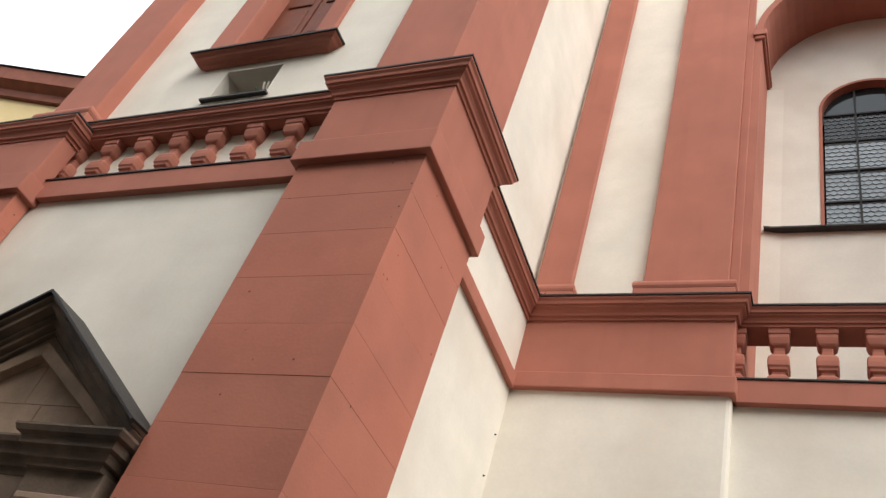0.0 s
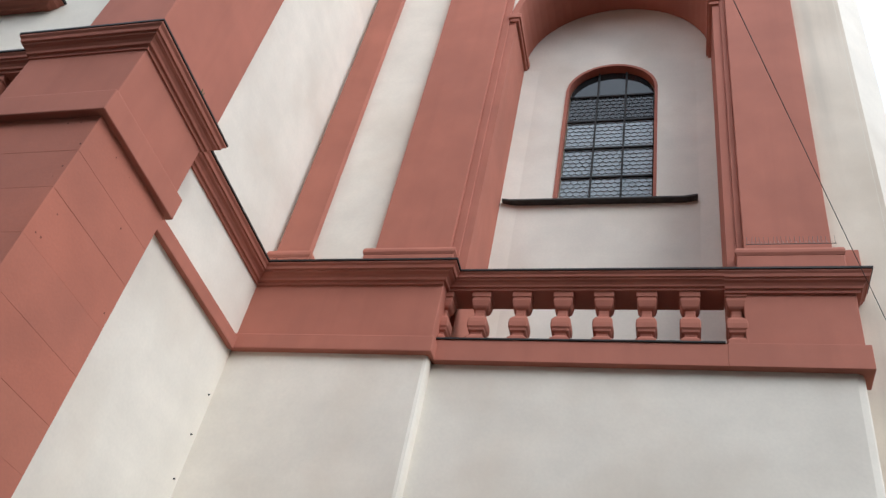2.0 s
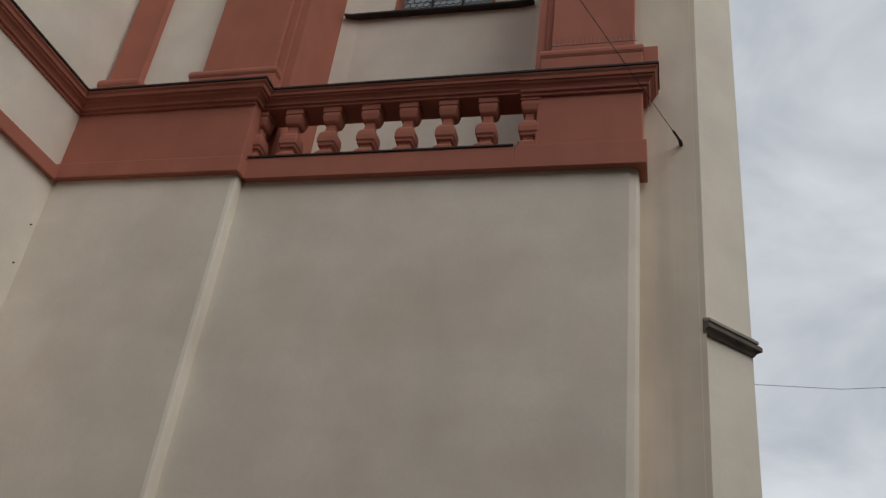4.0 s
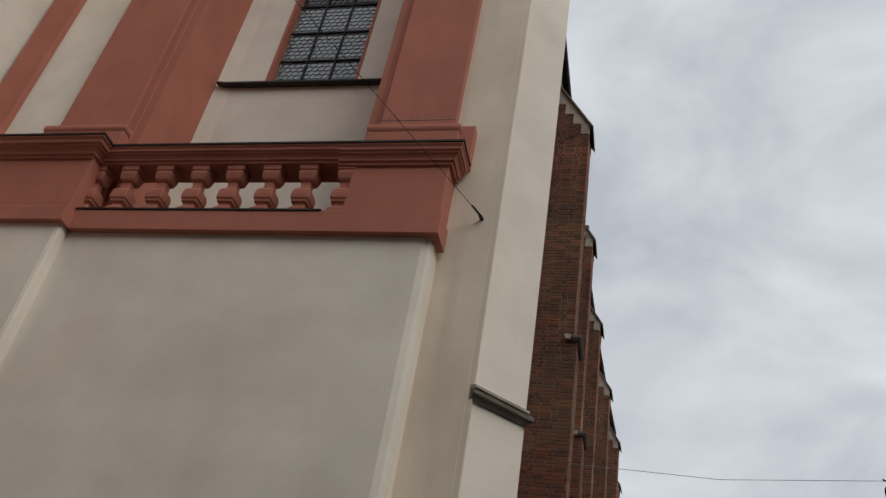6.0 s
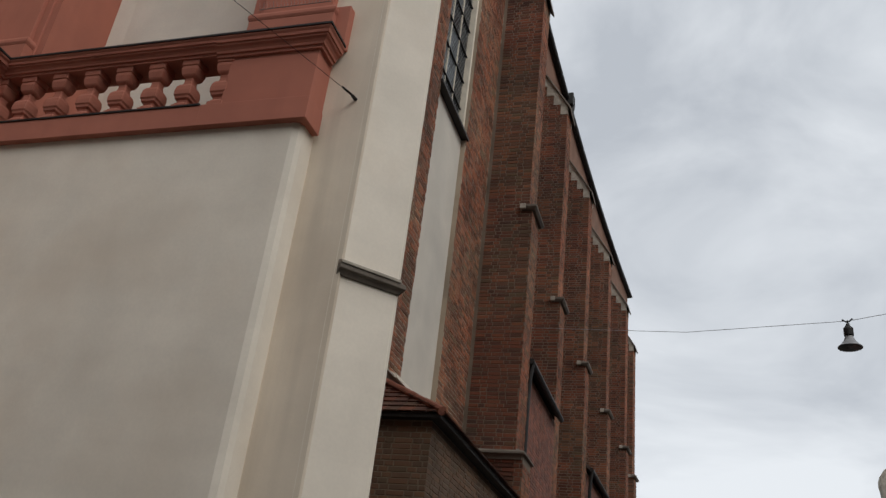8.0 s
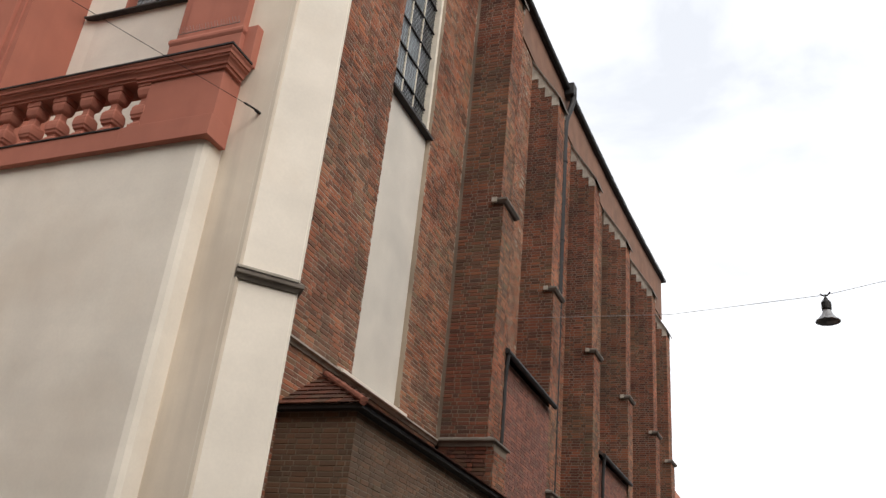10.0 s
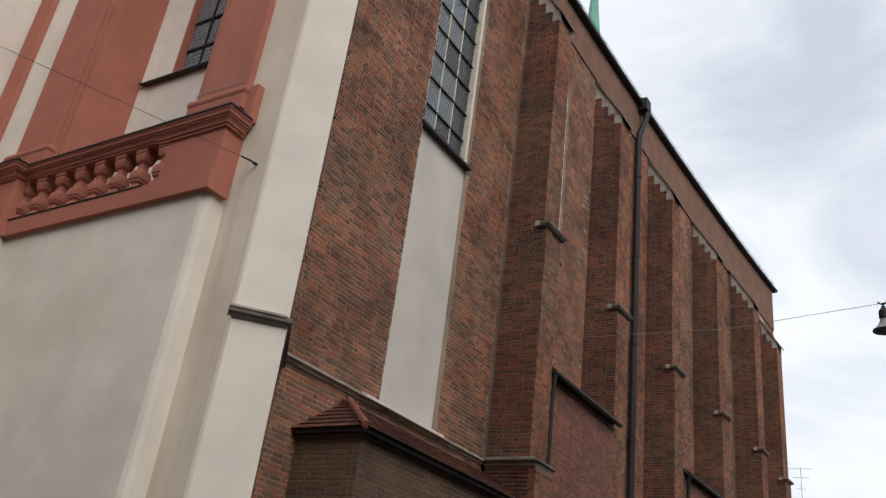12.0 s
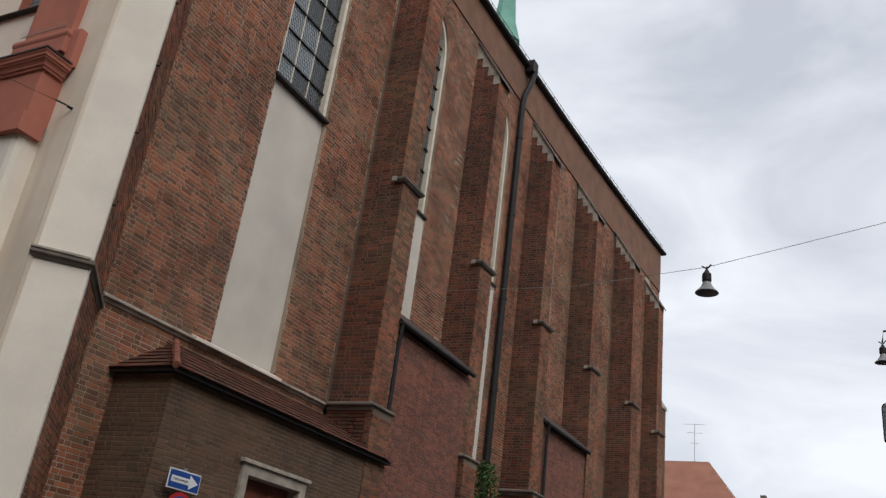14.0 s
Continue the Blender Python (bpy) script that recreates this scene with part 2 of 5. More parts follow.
def glass(name, tint, rough, milky):
    mat = bpy.data.materials.new(name)
    mat.use_nodes = True
    nodes, links = mat.node_tree.nodes, mat.node_tree.links
    b = nodes["Principled BSDF"]
    b.inputs["IOR"].default_value = 1.52
    b.inputs["Specular IOR Level"].default_value = 0.9
    n = nodes.new("ShaderNodeTexNoise")
    n.inputs["Scale"].default_value = 5.0
    g = nodes.new("ShaderNodeNewGeometry")
    links.new(g.outputs["Position"], n.inputs["Vector"])
    mp = nodes.new("ShaderNodeMapRange")
    mp.inputs[3].default_value, mp.inputs[4].default_value = max(0.0, rough - 0.05), rough + 0.08
    links.new(n.outputs["Fac"], mp.inputs[0])
    links.new(mp.outputs[0], b.inputs["Roughness"])
    mx = nodes.new("ShaderNodeMix")
    mx.data_type = "RGBA"
    mx.inputs[6].default_value = (*tint, 1)
    mx.inputs[7].default_value = (*[c * 0.55 for c in tint], 1)
    links.new(g.outputs["Random Per Island"], mx.inputs[0])
    links.new(mx.outputs[2], b.inputs["Base Color"])
    b.inputs["Transmission Weight"].default_value = 1.0 - milky
    bp = nodes.new("ShaderNodeBump")
    bp.inputs["Strength"].default_value, bp.inputs["Distance"].default_value = 0.25, 0.01
    links.new(n.outputs["Fac"], bp.inputs["Height"])
    links.new(bp.outputs["Normal"], b.inputs["Normal"])
    return mat


# The pale tint puts reflected sky into the leaded panes' colour.
M_GLASS_SKY = glass("sky_tinted_leaded_glass", (0.33, 0.38, 0.40), 0.12, 0.95)
M_GLASS_GREY = glass("grey_leaded_glass", (0.075, 0.085, 0.085), 0.10, 0.95)
M_GLASS_DARK = glass("dark_window_glass", (0.025, 0.028, 0.03), 0.06, 0.9)
M_GLASS_DARK.node_tree.nodes["Principled BSDF"].inputs["Specular IOR Level"].default_value = 0.45


# ---- mesh helpers ----
def part(name, bm, mat, parent=None, label="", bevel=0.0):
    """Link a bmesh as one mesh object, under a thing or part if one is given."""
    bmesh.ops.recalc_face_normals(bm, faces=bm.faces)
    me = bpy.data.meshes.new(name)
    bm.to_mesh(me)
    bm.free()
    me.materials.append(mat)
    ob = new(name, me)
    if parent:
        ob.parent = parent
    if bevel:
        mod = ob.modifiers.new("bevel", "BEVEL")
        mod.width, mod.segments, mod.limit_method, mod.angle_limit = bevel, 2, "ANGLE", radians(40)
    if label:
        ob["label"] = label
    return ob


def thing(name, label, category, at=(0, 0, 0), group="", kind=""):
    """An empty at a thing's base, to hold its parts. The parts keep world coordinates when the base is at the origin."""
    return tagged(new(name), label, category, group, kind)


def add_box(bm, x0, x1, y0, y1, z0, z1):
    vs = [bm.verts.new((x, y, z)) for z in (z0, z1) for x, y in ((x0, y0), (x1, y0), (x1, y1), (x0, y1))]
    for f in ((3, 2, 1, 0), (4, 5, 6, 7), (0, 1, 5, 4), (1, 2, 6, 5), (2, 3, 7, 6), (3, 0, 4, 7)):
        bm.faces.new([vs[i] for i in f])
    return bm


def box(x0, x1, y0, y1, z0, z1):
    return add_box(bmesh.new(), x0, x1, y0, y1, z0, z1)


def add_prism(bm, poly, z0, z1):
    """A plan polygon raised from z0 to z1."""
    a = [bm.verts.new((x, y, z0)) for x, y in poly]
    b = [bm.verts.new((x, y, z1)) for x, y in poly]
    n = len(poly)
    bm.faces.new(a[::-1])
    bm.faces.new(b)
    for i in range(n):
        bm.faces.new((a[i], a[(i + 1) % n], b[(i + 1) % n], b[i]))
    return bm


def prism(poly, z0, z1):
    return add_prism(bmesh.new(), poly, z0, z1)


def add_slab(bm, poly, axis, d0, d1):
    """A polygon in an upright plane, thick along axis: 'y' takes (x, z) points, 'x' takes (y, z) points."""
    def at(p, d):
        return (p[0], d, p[1]) if axis == "y" else (d, p[0], p[1])
    a = [bm.verts.new(at(p, d0)) for p in poly]
    b = [bm.verts.new(at(p, d1)) for p in poly]
    n = len(poly)
    bm.faces.new(a)
    bm.faces.new(b[::-1])
    for i in range(n):
        bm.faces.new((a[i], b[i], b[(i + 1) % n], a[(i + 1) % n]))
    return bm


def sweep(path, profile, bm=None):
    """A moulding: a profile of (outwards, height) points along a plan path, mitred. Outwards is to the right of the path."""
    bm = bm or bmesh.new()
    rings = []
    n = len(path)
    for i, p in enumerate(path):
        p = Vector(p)
        d0 = (p - Vector(path[i - 1])).normalized() if i else None
        d1 = (Vector(path[i + 1]) - p).normalized() if i < n - 1 else None
        r0 = Vector((d0.y, -d0.x)) if d0 else None
        r1 = Vector((d1.y, -d1.x)) if d1 else None
        if r0 and r1:
            m = (r0 + r1).normalized()
            m = m / max(0.2, m.dot(r0))
        else:
            m = r0 or r1
        rings.append([bm.verts.new((p.x + m.x * o, p.y + m.y * o, z)) for o, z in profile])
    k = len(profile)
    for a, b in zip(rings, rings[1:]):
        for j in range(k):
            bm.faces.new((a[j], a[(j + 1) % k], b[(j + 1) % k], b[j]))
    bm.faces.new(rings[0][::-1])
    bm.faces.new(rings[-1])
    return bm


def lathe(profile, sides=16, square=False, at=(0, 0, 0)):
    """A turned (or square-plan) body from (radius, height) points."""
    bm = bmesh.new()
    rings = []
    for r, z in profile:
        if square:
            c = min(0.012, r * 0.2)
            pts = [(r, -r + c), (r, r - c), (r - c, r), (-r + c, r), (-r, r - c), (-r, -r + c), (-r + c, -r), (r - c, -r)]
        else:
            pts = [(r * math.cos(2 * math.pi * i / sides), r * math.sin(2 * math.pi * i / sides)) for i in range(sides)]
        rings.append([bm.verts.new((at[0] + x, at[1] + y, at[2] + z)) for x, y in pts])
    for a, b in zip(rings, rings[1:]):
        m = len(a)
        for i in range(m):
            bm.faces.new((a[i], a[(i + 1) % m], b[(i + 1) % m], b[i]))
    bm.faces.new(rings[0][::-1])
    bm.faces.new(rings[-1])
    return bm


def tube(points, radius, sides=8):
    bm = bmesh.new()
    rings = []
    n = len(points)
    pts = [Vector(p) for p in points]
    for i, p in enumerate(pts):
        d = (pts[min(i + 1, n - 1)] - pts[max(i - 1, 0)]).normalized()
        s = d.cross(Vector((0.3, 0.1, 1)) if abs(d.z) < 0.9 else Vector((1, 0.2, 0))).normalized()
        u = s.cross(d)
        rings.append([bm.verts.new(p + radius * (math.cos(2 * math.pi * j / sides) * s + math.sin(2 * math.pi * j / sides) * u)) for j in range(sides)])
    for a, b in zip(rings, rings[1:]):
        for j in range(sides):
            bm.faces.new((a[j], a[(j + 1) % sides], b[(j + 1) % sides], b[j]))
    bm.faces.new(rings[0][::-1])
    bm.faces.new(rings[-1])
    return bm


def arc(cx, cz, r, a0, a1, n):
    return [(cx + r * math.cos(radians(a0 + (a1 - a0) * i / n)), cz + r * math.sin(radians(a0 + (a1 - a0) * i / n))) for i in range(n + 1)]


def structure(ob, label, category="wall"):
    return tagged(ob, label, category, kind="structure")


# the cornice's profile: outwards, height from the top
def cornice_profile(top, reach=0.2, k=0.87):
    s = reach / 0.2
    pts = [(-0.10, 0.30), (0.03, 0.30), (0.035, 0.255), (0.065, 0.25), (0.075, 0.215), (0.10, 0.18), (0.135, 0.155), (0.14, 0.125), (0.165, 0.12), (0.175, 0.075), (0.20, 0.045), (0.20, 0.02), (-0.10, 0.015)]
    return [(o * s if o > 0 else o, top - d * k) for o, d in pts]


# ---- plan ----
TOP = 8.62          # top of the cornices
BAND0, BAND1 = 7.30, 7.56
GATE_Y = 4.5        # left front wall
REAR_Y = 8.20       # lower rear wall, right of the step
UP_Y = 8.56         # upper rear wall
NICHE_Y = 9.62
NAVE_X = 3.28
HIGH = 21.0

# ---- ground ----
structure(part("ground", box(-400, 400, -300, 500, -0.6, -0.02), M_ASPHALT), "grey asphalt street round the church", "ground")
structure(part("pavement", prism([(-14, 2.7), (14.8, 2.9), (9.2, 8.0), (7.2, 60), (3, 60), (3, 8.6), (-14, 8.6)], -0.02, 0.1), M_PAVING, bevel=0.02), "grey stone pavement along the church", "pavement")

# ---- front block with the portal and the big corner pier ----
front = part("wall_front", box(-14.0, -3.86, GATE_Y, 8.6, 0.05, 7.6), M_WHITE)
structure(front, "white plastered front wall with red trim")
bm = bmesh.new()
UL = -9.86
WIN = (-7.6, -6.25, 10.08, 13.4)     # shutter window in the upper front
HOLE = (-7.40, -6.50, 9.22, 9.85)      # small niche below it
UPF = GATE_Y + 0.12
add_slab(bm, [(UL, 7.6), (-4.1, 7.6), (-4.1, HOLE[2]), (UL, HOLE[2])], "y", UPF, UPF + 0.8)
add_slab(bm, [(UL, HOLE[2]), (HOLE[0], HOLE[2]), (HOLE[0], WIN[2]), (UL, WIN[2])], "y", UPF, UPF + 0.8)
add_slab(bm, [(HOLE[1], HOLE[2]), (-4.1, HOLE[2]), (-4.1, WIN[2]), (HOLE[1], WIN[2])], "y", UPF, UPF + 0.8)
add_slab(bm, [(HOLE[0], HOLE[3]), (HOLE[1], HOLE[3]), (HOLE[1], WIN[2]), (HOLE[0], WIN[2])], "y", UPF, UPF + 0.8)
add_slab(bm, [(UL, WIN[2]), (WIN[0], WIN[2]), (WIN[0], WIN[3]), (UL, WIN[3])], "y", UPF, UPF + 0.8)
add_slab(bm, [(WIN[1], WIN[2]), (-4.1, WIN[2]), (-4.1, WIN[3]), (WIN[1], WIN[3])], "y", UPF, UPF + 0.8)
add_slab(bm, [(UL, WIN[3]), (-4.1, WIN[3]), (-4.1, HIGH), (UL, HIGH)], "y", UPF, UPF + 0.8)
add_box(bm, UL, -4.1, UPF + 0.8, 8.7, 7.6, HIGH)
structure(part("wall_front_upper", bm, M_WHITE), "white plastered upper front wall with a shuttered window")
structure(part("wall_side", box(-3.9, -3.80, 5.5, 8.1, 0.05, 7.6), M_WHITE), "white plastered side wall between pier and recess")
structure(part("wall_side_parapet", box(-3.9, -3.80, 5.5, 8.1, 7.6, 8.4), M_WHITE), "white plastered parapet of the side wall")


def pier(x0, x1, y0, y1, label, set_in=0.05):
    p = thing("corner_pier", label, "pier", group="red corner piers")
    z = 0.0
    rng = random.Random(int(x0 * 10))
    b0, b1 = BAND0 - 0.09, BAND1 - 0.06
    while z < b0 - 0.05:
        h = min(rng.uniform(0.42, 0.56), b0 - z)
        if b0 - (z + h) < 0.25:
            h = b0 - z
        part("stone_block", box(x0 + set_in, x1 - rng.uniform(0, 0.003), y0 + rng.uniform(0, 0.004), y1, z, z + h), M_REDSTONE, p, bevel=0.003)
        z += h
    part("band", box(x0 - 0.09, x1 + 0.07, y0 - 0.08, y1 + 0.06, b0, b1), M_RED, p, bevel=0.012)
    part("block", box(x0 - 0.02, x1 + 0.005, y0 - 0.01, y1, b1, 8.32), M_RED, p, bevel=0.01)
    part("cornice", sweep([(x0, y1 + 0.02), (x0, y0), (x1, y0), (x1, y1), (x1 - 0.4, y1)], cornice_profile(TOP - 0.12, 0.17)), M_RED, p)
    part("sheet_cover", box(x0 - 0.18, x1 + 0.18, y0 - 0.18, y1 + 0.18, TOP - 0.136, TOP - 0.108), M_SHEET, p, "dark sheet metal cover", bevel=0.004)
    return p


pier(-4.86, -3.48, 4.22, 5.54, "tall red sandstone corner pier with moulded cornice", -0.02)
pier(-10.9, -8.85, 4.24, 4.48, "red painted pier beside the portal bay")

# upper pilasters of the front block
def pilaster(name, x0, x1, y0, y1, z0, z1, label, base=0.10):
    p = thing(name, label, "pilaster", group="red pilasters")
    part("shaft", box(x0, x1, y0, y1, z0 + 0.45, z1), M_RED, p, bevel=0.012)
    bm = box(x0 - base, x1 + base, y0 - base, y1, z0, z0 + 0.28)
    part("plinth", bm, M_RED, p, bevel=0.012)
    prof = [(-0.05, z0 + 0.28), (base * 1.0, z0 + 0.28), (base * 1.15, z0 + 0.32), (base * 1.15, z0 + 0.36), (base, z0 + 0.40), (base * 0.45, z0 + 0.41), (base * 0.3, z0 + 0.45), (-0.05, z0 + 0.45)]
    part("torus", sweep([(x0, y1), (x0, y0), (x1, y0), (x1, y1)], prof), M_RED, p)
    part("core", box(x0 + 0.02, x1 - 0.02, y0 + 0.02, y1, z0 + 0.27, z0 + 0.46), M_RED, p)
    return p


pilaster("pilaster", -4.90, -3.91, 4.52, 6.05, 8.58, HIGH, "broad red pilaster above the corner pier")
pilaster("pilaster", -9.90, -9.06, 4.40, 4.64, 8.58, HIGH, "red pilaster on the white upper front wall")


def baluster_mesh(h):
    s = h / 0.68
    w = 0.115
    return [(w, 0), (w, 0.075 * s), (w * 0.86, 0.085 * s), (w * 0.80, 0.105 * s), (w * 0.62, 0.125 * s), (w * 0.66, 0.15 * s), (w * 0.86, 0.17 * s), (w * 0.90, 0.195 * s),
            (w * 1.02, 0.215 * s), (w * 1.04, 0.27 * s), (w * 0.98, 0.32 * s), (w * 0.80, 0.355 * s), (w * 0.58, 0.375 * s), (w * 0.52, 0.42 * s), (w * 0.54, 0.455 * s),
            (w * 0.74, 0.475 * s), (w * 0.86, 0.495 * s), (w * 0.96, 0.54 * s), (w * 1.0, 0.56 * s), (w * 0.96, 0.60 * s), (w * 1.06, 0.61 * s), (w * 1.06, 0.68 * s)]


def balustrade(x0, x1, y, xs, label):
    b = thing("balustrade", label, "balustrade", group="red balustrades")
    part("bottom_rail", box(x0, x1, y - 0.06, y + 0.3, BAND0, 7.60), M_RED, b, bevel=0.006)
    part("rail_cover", box(x0 + 0.02, x1 - 0.02, y - 0.075, y + 0.3, 7.60, 7.625), M_SHEET, b, "dark sheet metal cover", bevel=0.004)
    part("top_rail", sweep([(x0, y), (x1, y)], cornice_profile(TOP, 0.15, 0.74)), M_RED, b)
    part("top_rail_core", box(x0, x1, y + 0.05, y + 0.36, TOP - 0.215, TOP - 0.02), M_RED, b)
    part("sheet_cover", box(x0, x1, y - 0.165, y + 0.36, TOP - 0.016, TOP + 0.012), M_SHEET, b, "dark sheet metal cover", bevel=0.004)
    bm = lathe(baluster_mesh(TOP - 0.216 - 7.622), square=True)
    first = part("baluster", bm, M_RED, b)
    first.location = (xs[0], y + 0.12, 7.622)
    for x in xs[1:]:
        o = first.copy()
        scene.collection.objects.link(o)
        o.parent, o.location = b, (x, y + 0.12, 7.622)
    return b


balustrade(-8.86, -4.8, GATE_Y - 0.03, [-8.90, -8.33, -7.78, -7.23, -6.68, -6.12, -5.58, -5.03], "red balustrade with moulded balusters above the portal bay")

# side wall trim: cornice, white parapet, string band
structure(part("trim_side_cornice", sweep([(-3.80, 5.5), (-3.80, 7.97)], cornice_profile(TOP, 0.17)), M_RED), "red moulded cornice on the side wall", "cornice")
structure(part("trim_side_cover", box(-4.2, -3.615, 5.5, 8.0, TOP - 0.014, TOP + 0.012), M_SHEET), "dark sheet metal cover on the cornice", "cover")
structure(part("trim_side_band", box(-3.82, -3.73, 5.5, 7.95, BAND0 - 0.02, BAND0 + 0.17), M_RED, bevel=0.01), "red string band on the side wall", "trim")

# ---- rear facade with the arched niche ----
STEP_X = -1.22
structure(part("wall_rear_left", box(-3.85, STEP_X, 8.02, 8.6, 0.05, BAND0 + 0.15), M_WHITE, bevel=0.05), "white plastered lower wall, projecting part")
structure(part("wall_rear", box(STEP_X - 0.3, 3.49, REAR_Y, 9.4, 0.05, BAND0 + 0.22), M_WHITE, bevel=0.10), "white plastered lower wall below the balustrade")
ped = thing("parapet_block", "red plastered parapet block with moulded cornice", "parapet", group="red parapet blocks")
part("block", box(-3.82, STEP_X, 8.0, 8.6, BAND1 - 0.04, 8.4), M_RED, ped, bevel=0.01)
part("band", box(-3.80, STEP_X + 0.05, 7.94, 8.5, BAND0, BAND1 - 0.03), M_RED, ped, bevel=0.015)
part("cornice", sweep([(-3.80, 8.0), (STEP_X - 0.03, 8.0), (STEP_X - 0.03, 8.3)], cornice_profile(TOP, 0.2)), M_RED, ped)
part("sheet_cover", prism([(-3.8, 7.785), (STEP_X + 0.185, 7.785), (STEP_X + 0.185, 8.3), (STEP_X, 8.56), (-3.8, 8.56)], TOP - 0.014, TOP + 0.012), M_SHEET, ped, "dark sheet metal cover")
ped2 = thing("parapet_block", "red plastered end pier of the balustrade with moulded cornice", "parapet", group="red parapet blocks")
part("block", box(2.33, 3.53, REAR_Y - 0.02, 8.6, BAND1, 8.4), M_RED, ped2, bevel=0.01)
part("band", box(2.13, 3.575, REAR_Y - 0.092, 8.5, BAND0, BAND1 + 0.05), M_RED, ped2, bevel=0.006)
part("cornice", sweep([(2.13, REAR_Y - 0.03), (3.55, REAR_Y - 0.03), (3.55, 8.5)], cornice_profile(TOP, 0.15)), M_RED, ped2)
part("sheet_cover", prism([(2.13, REAR_Y - 0.195), (3.715, REAR_Y - 0.195), (3.715, 8.47), (2.13, 8.56)], TOP - 0.014, TOP + 0.012), M_SHEET, ped2, "dark sheet metal cover")
balustrade(STEP_X, 2.13, REAR_Y - 0.03, [-1.24, -0.76, -0.25, 0.26, 0.75, 1.25, 1.74, 2.25], "red balustrade with moulded balusters before the niche")

# upper wall with the arched opening, its red lining and the niche behind
CX, R, SPRING = 0.52, 1.70, 15.2
NX0, NX1 = CX - R, CX + R
outline = [(-4.2, 7.55), (NX0, 7.55)] + arc(CX, SPRING, R, 180, 0, 28) + [(NX1, 7.55), (4.07, 7.55), (4.07, HIGH), (-4.2, HIGH)]
structure(part("wall_rear_upper", add_slab(bmesh.new(), outline, "y", UP_Y, NICHE_Y), M_WHITE), "white plastered upper wall with an arched niche")
# red lining of the niche
bm = bmesh.new()
inner = [(NX0 + 0.02, 7.6)] + arc(CX, SPRING, R - 0.02, 180, 0, 28) + [(NX1 - 0.02, 7.6)]
outer = [(NX0 - 0.10, 7.6)] + arc(CX, SPRING, R + 0.10, 180, 0, 28) + [(NX1 + 0.10, 7.6)]
add_slab(bm, inner + outer[::-1], "y", UP_Y - 0.03, NICHE_Y - 0.004)
structure(part("trim_niche_lining", bm, M_RED), "red plastered lining of the arched niche", "lining")
# imposts and keystone
for n, (xa, xb) in enumerate(((NX0 - 0.12, NX0 + 0.10), (NX1 - 0.10, NX1 + 0.12))):
    bm = bmesh.new()
    add_box(bm, xa, xb, UP_Y - 0.10, NICHE_Y - 0.01, SPRING - 0.12, SPRING + 0.02)
    add_box(bm, xa + 0.03, xb - 0.03, UP_Y - 0.07, NICHE_Y - 0.01, SPRING - 0.2, SPRING - 0.1)
    tagged(part("impost", bm, M_RED, bevel=0.012), "red moulded impost of the arched niche", "impost", "niche imposts")
tagged(part("keystone", add_slab(bmesh.new(), [(CX - 0.13, SPRING + R - 0.12), (CX + 0.13, SPRING + R - 0.12), (CX + 0.2, SPRING + R + 0.5), (CX - 0.2, SPRING + R + 0.5)], "y", UP_Y - 0.14, UP_Y + 0.45), M_RED, bevel=0.015), "red keystone of the arched niche", "keystone")
# niche back wall with the window opening
WX0, WX1, WZ0, WSP = -0.31, 1.27, 11.45, 14.30
WR = (WX1 - WX0) / 2
WC = (WX0 + WX1) / 2
rise = 0.74
arch_pts = [(WC + WR * math.cos(radians(a)), WSP + rise * math.sin(radians(a))) for a in range(180, -1, -8)]
bm = bmesh.new()
add_slab(bm, [(NX0 - 0.3, 7.5), (NX1 + 0.3, 7.5), (NX1 + 0.3, WZ0), (NX0 - 0.3, WZ0)], "y", NICHE_Y, NICHE_Y + 0.5)
add_slab(bm, [(NX0 - 0.3, WZ0), (WX0, WZ0)] + arch_pts + [(WX1, WZ0), (NX1 + 0.3, WZ0), (NX1 + 0.3, 17.4), (NX0 - 0.3, 17.4)], "y", NICHE_Y, NICHE_Y + 0.5)
structure(part("wall_niche", bm, M_WHITE), "white plastered back wall of the niche")
structure(part("niche_floor", box(NX0, NX1, 8.2, NICHE_Y, 7.3, 7.55), M_STONE_DARK), "stone floor of the niche behind the balustrade", "floor")
# splayed corners of the niche's back
for xa, xb in ((NX0 + 0.02, NX0 + 0.30), (NX1 - 0.02, NX1 - 0.30)):
    bm = prism([(xa, NICHE_Y - 0.045), (xb, NICHE_Y - 0.003), (xa, NICHE_Y - 0.003)], 7.55, SPRING - 0.2)
    structure(part("wall_niche_splay", bm, M_WHITE), "white plastered splayed corner of the niche")

# Added sheet, coloured as dark as the unlit room it stands for.
structure(part("wall_room", box(WX0 - 0.3, WX1 + 0.3, NICHE_Y + 0.9, NICHE_Y + 1.0, 10.8, 16), M_ROOM), "near-black sheet for the unlit room behind the niche window")


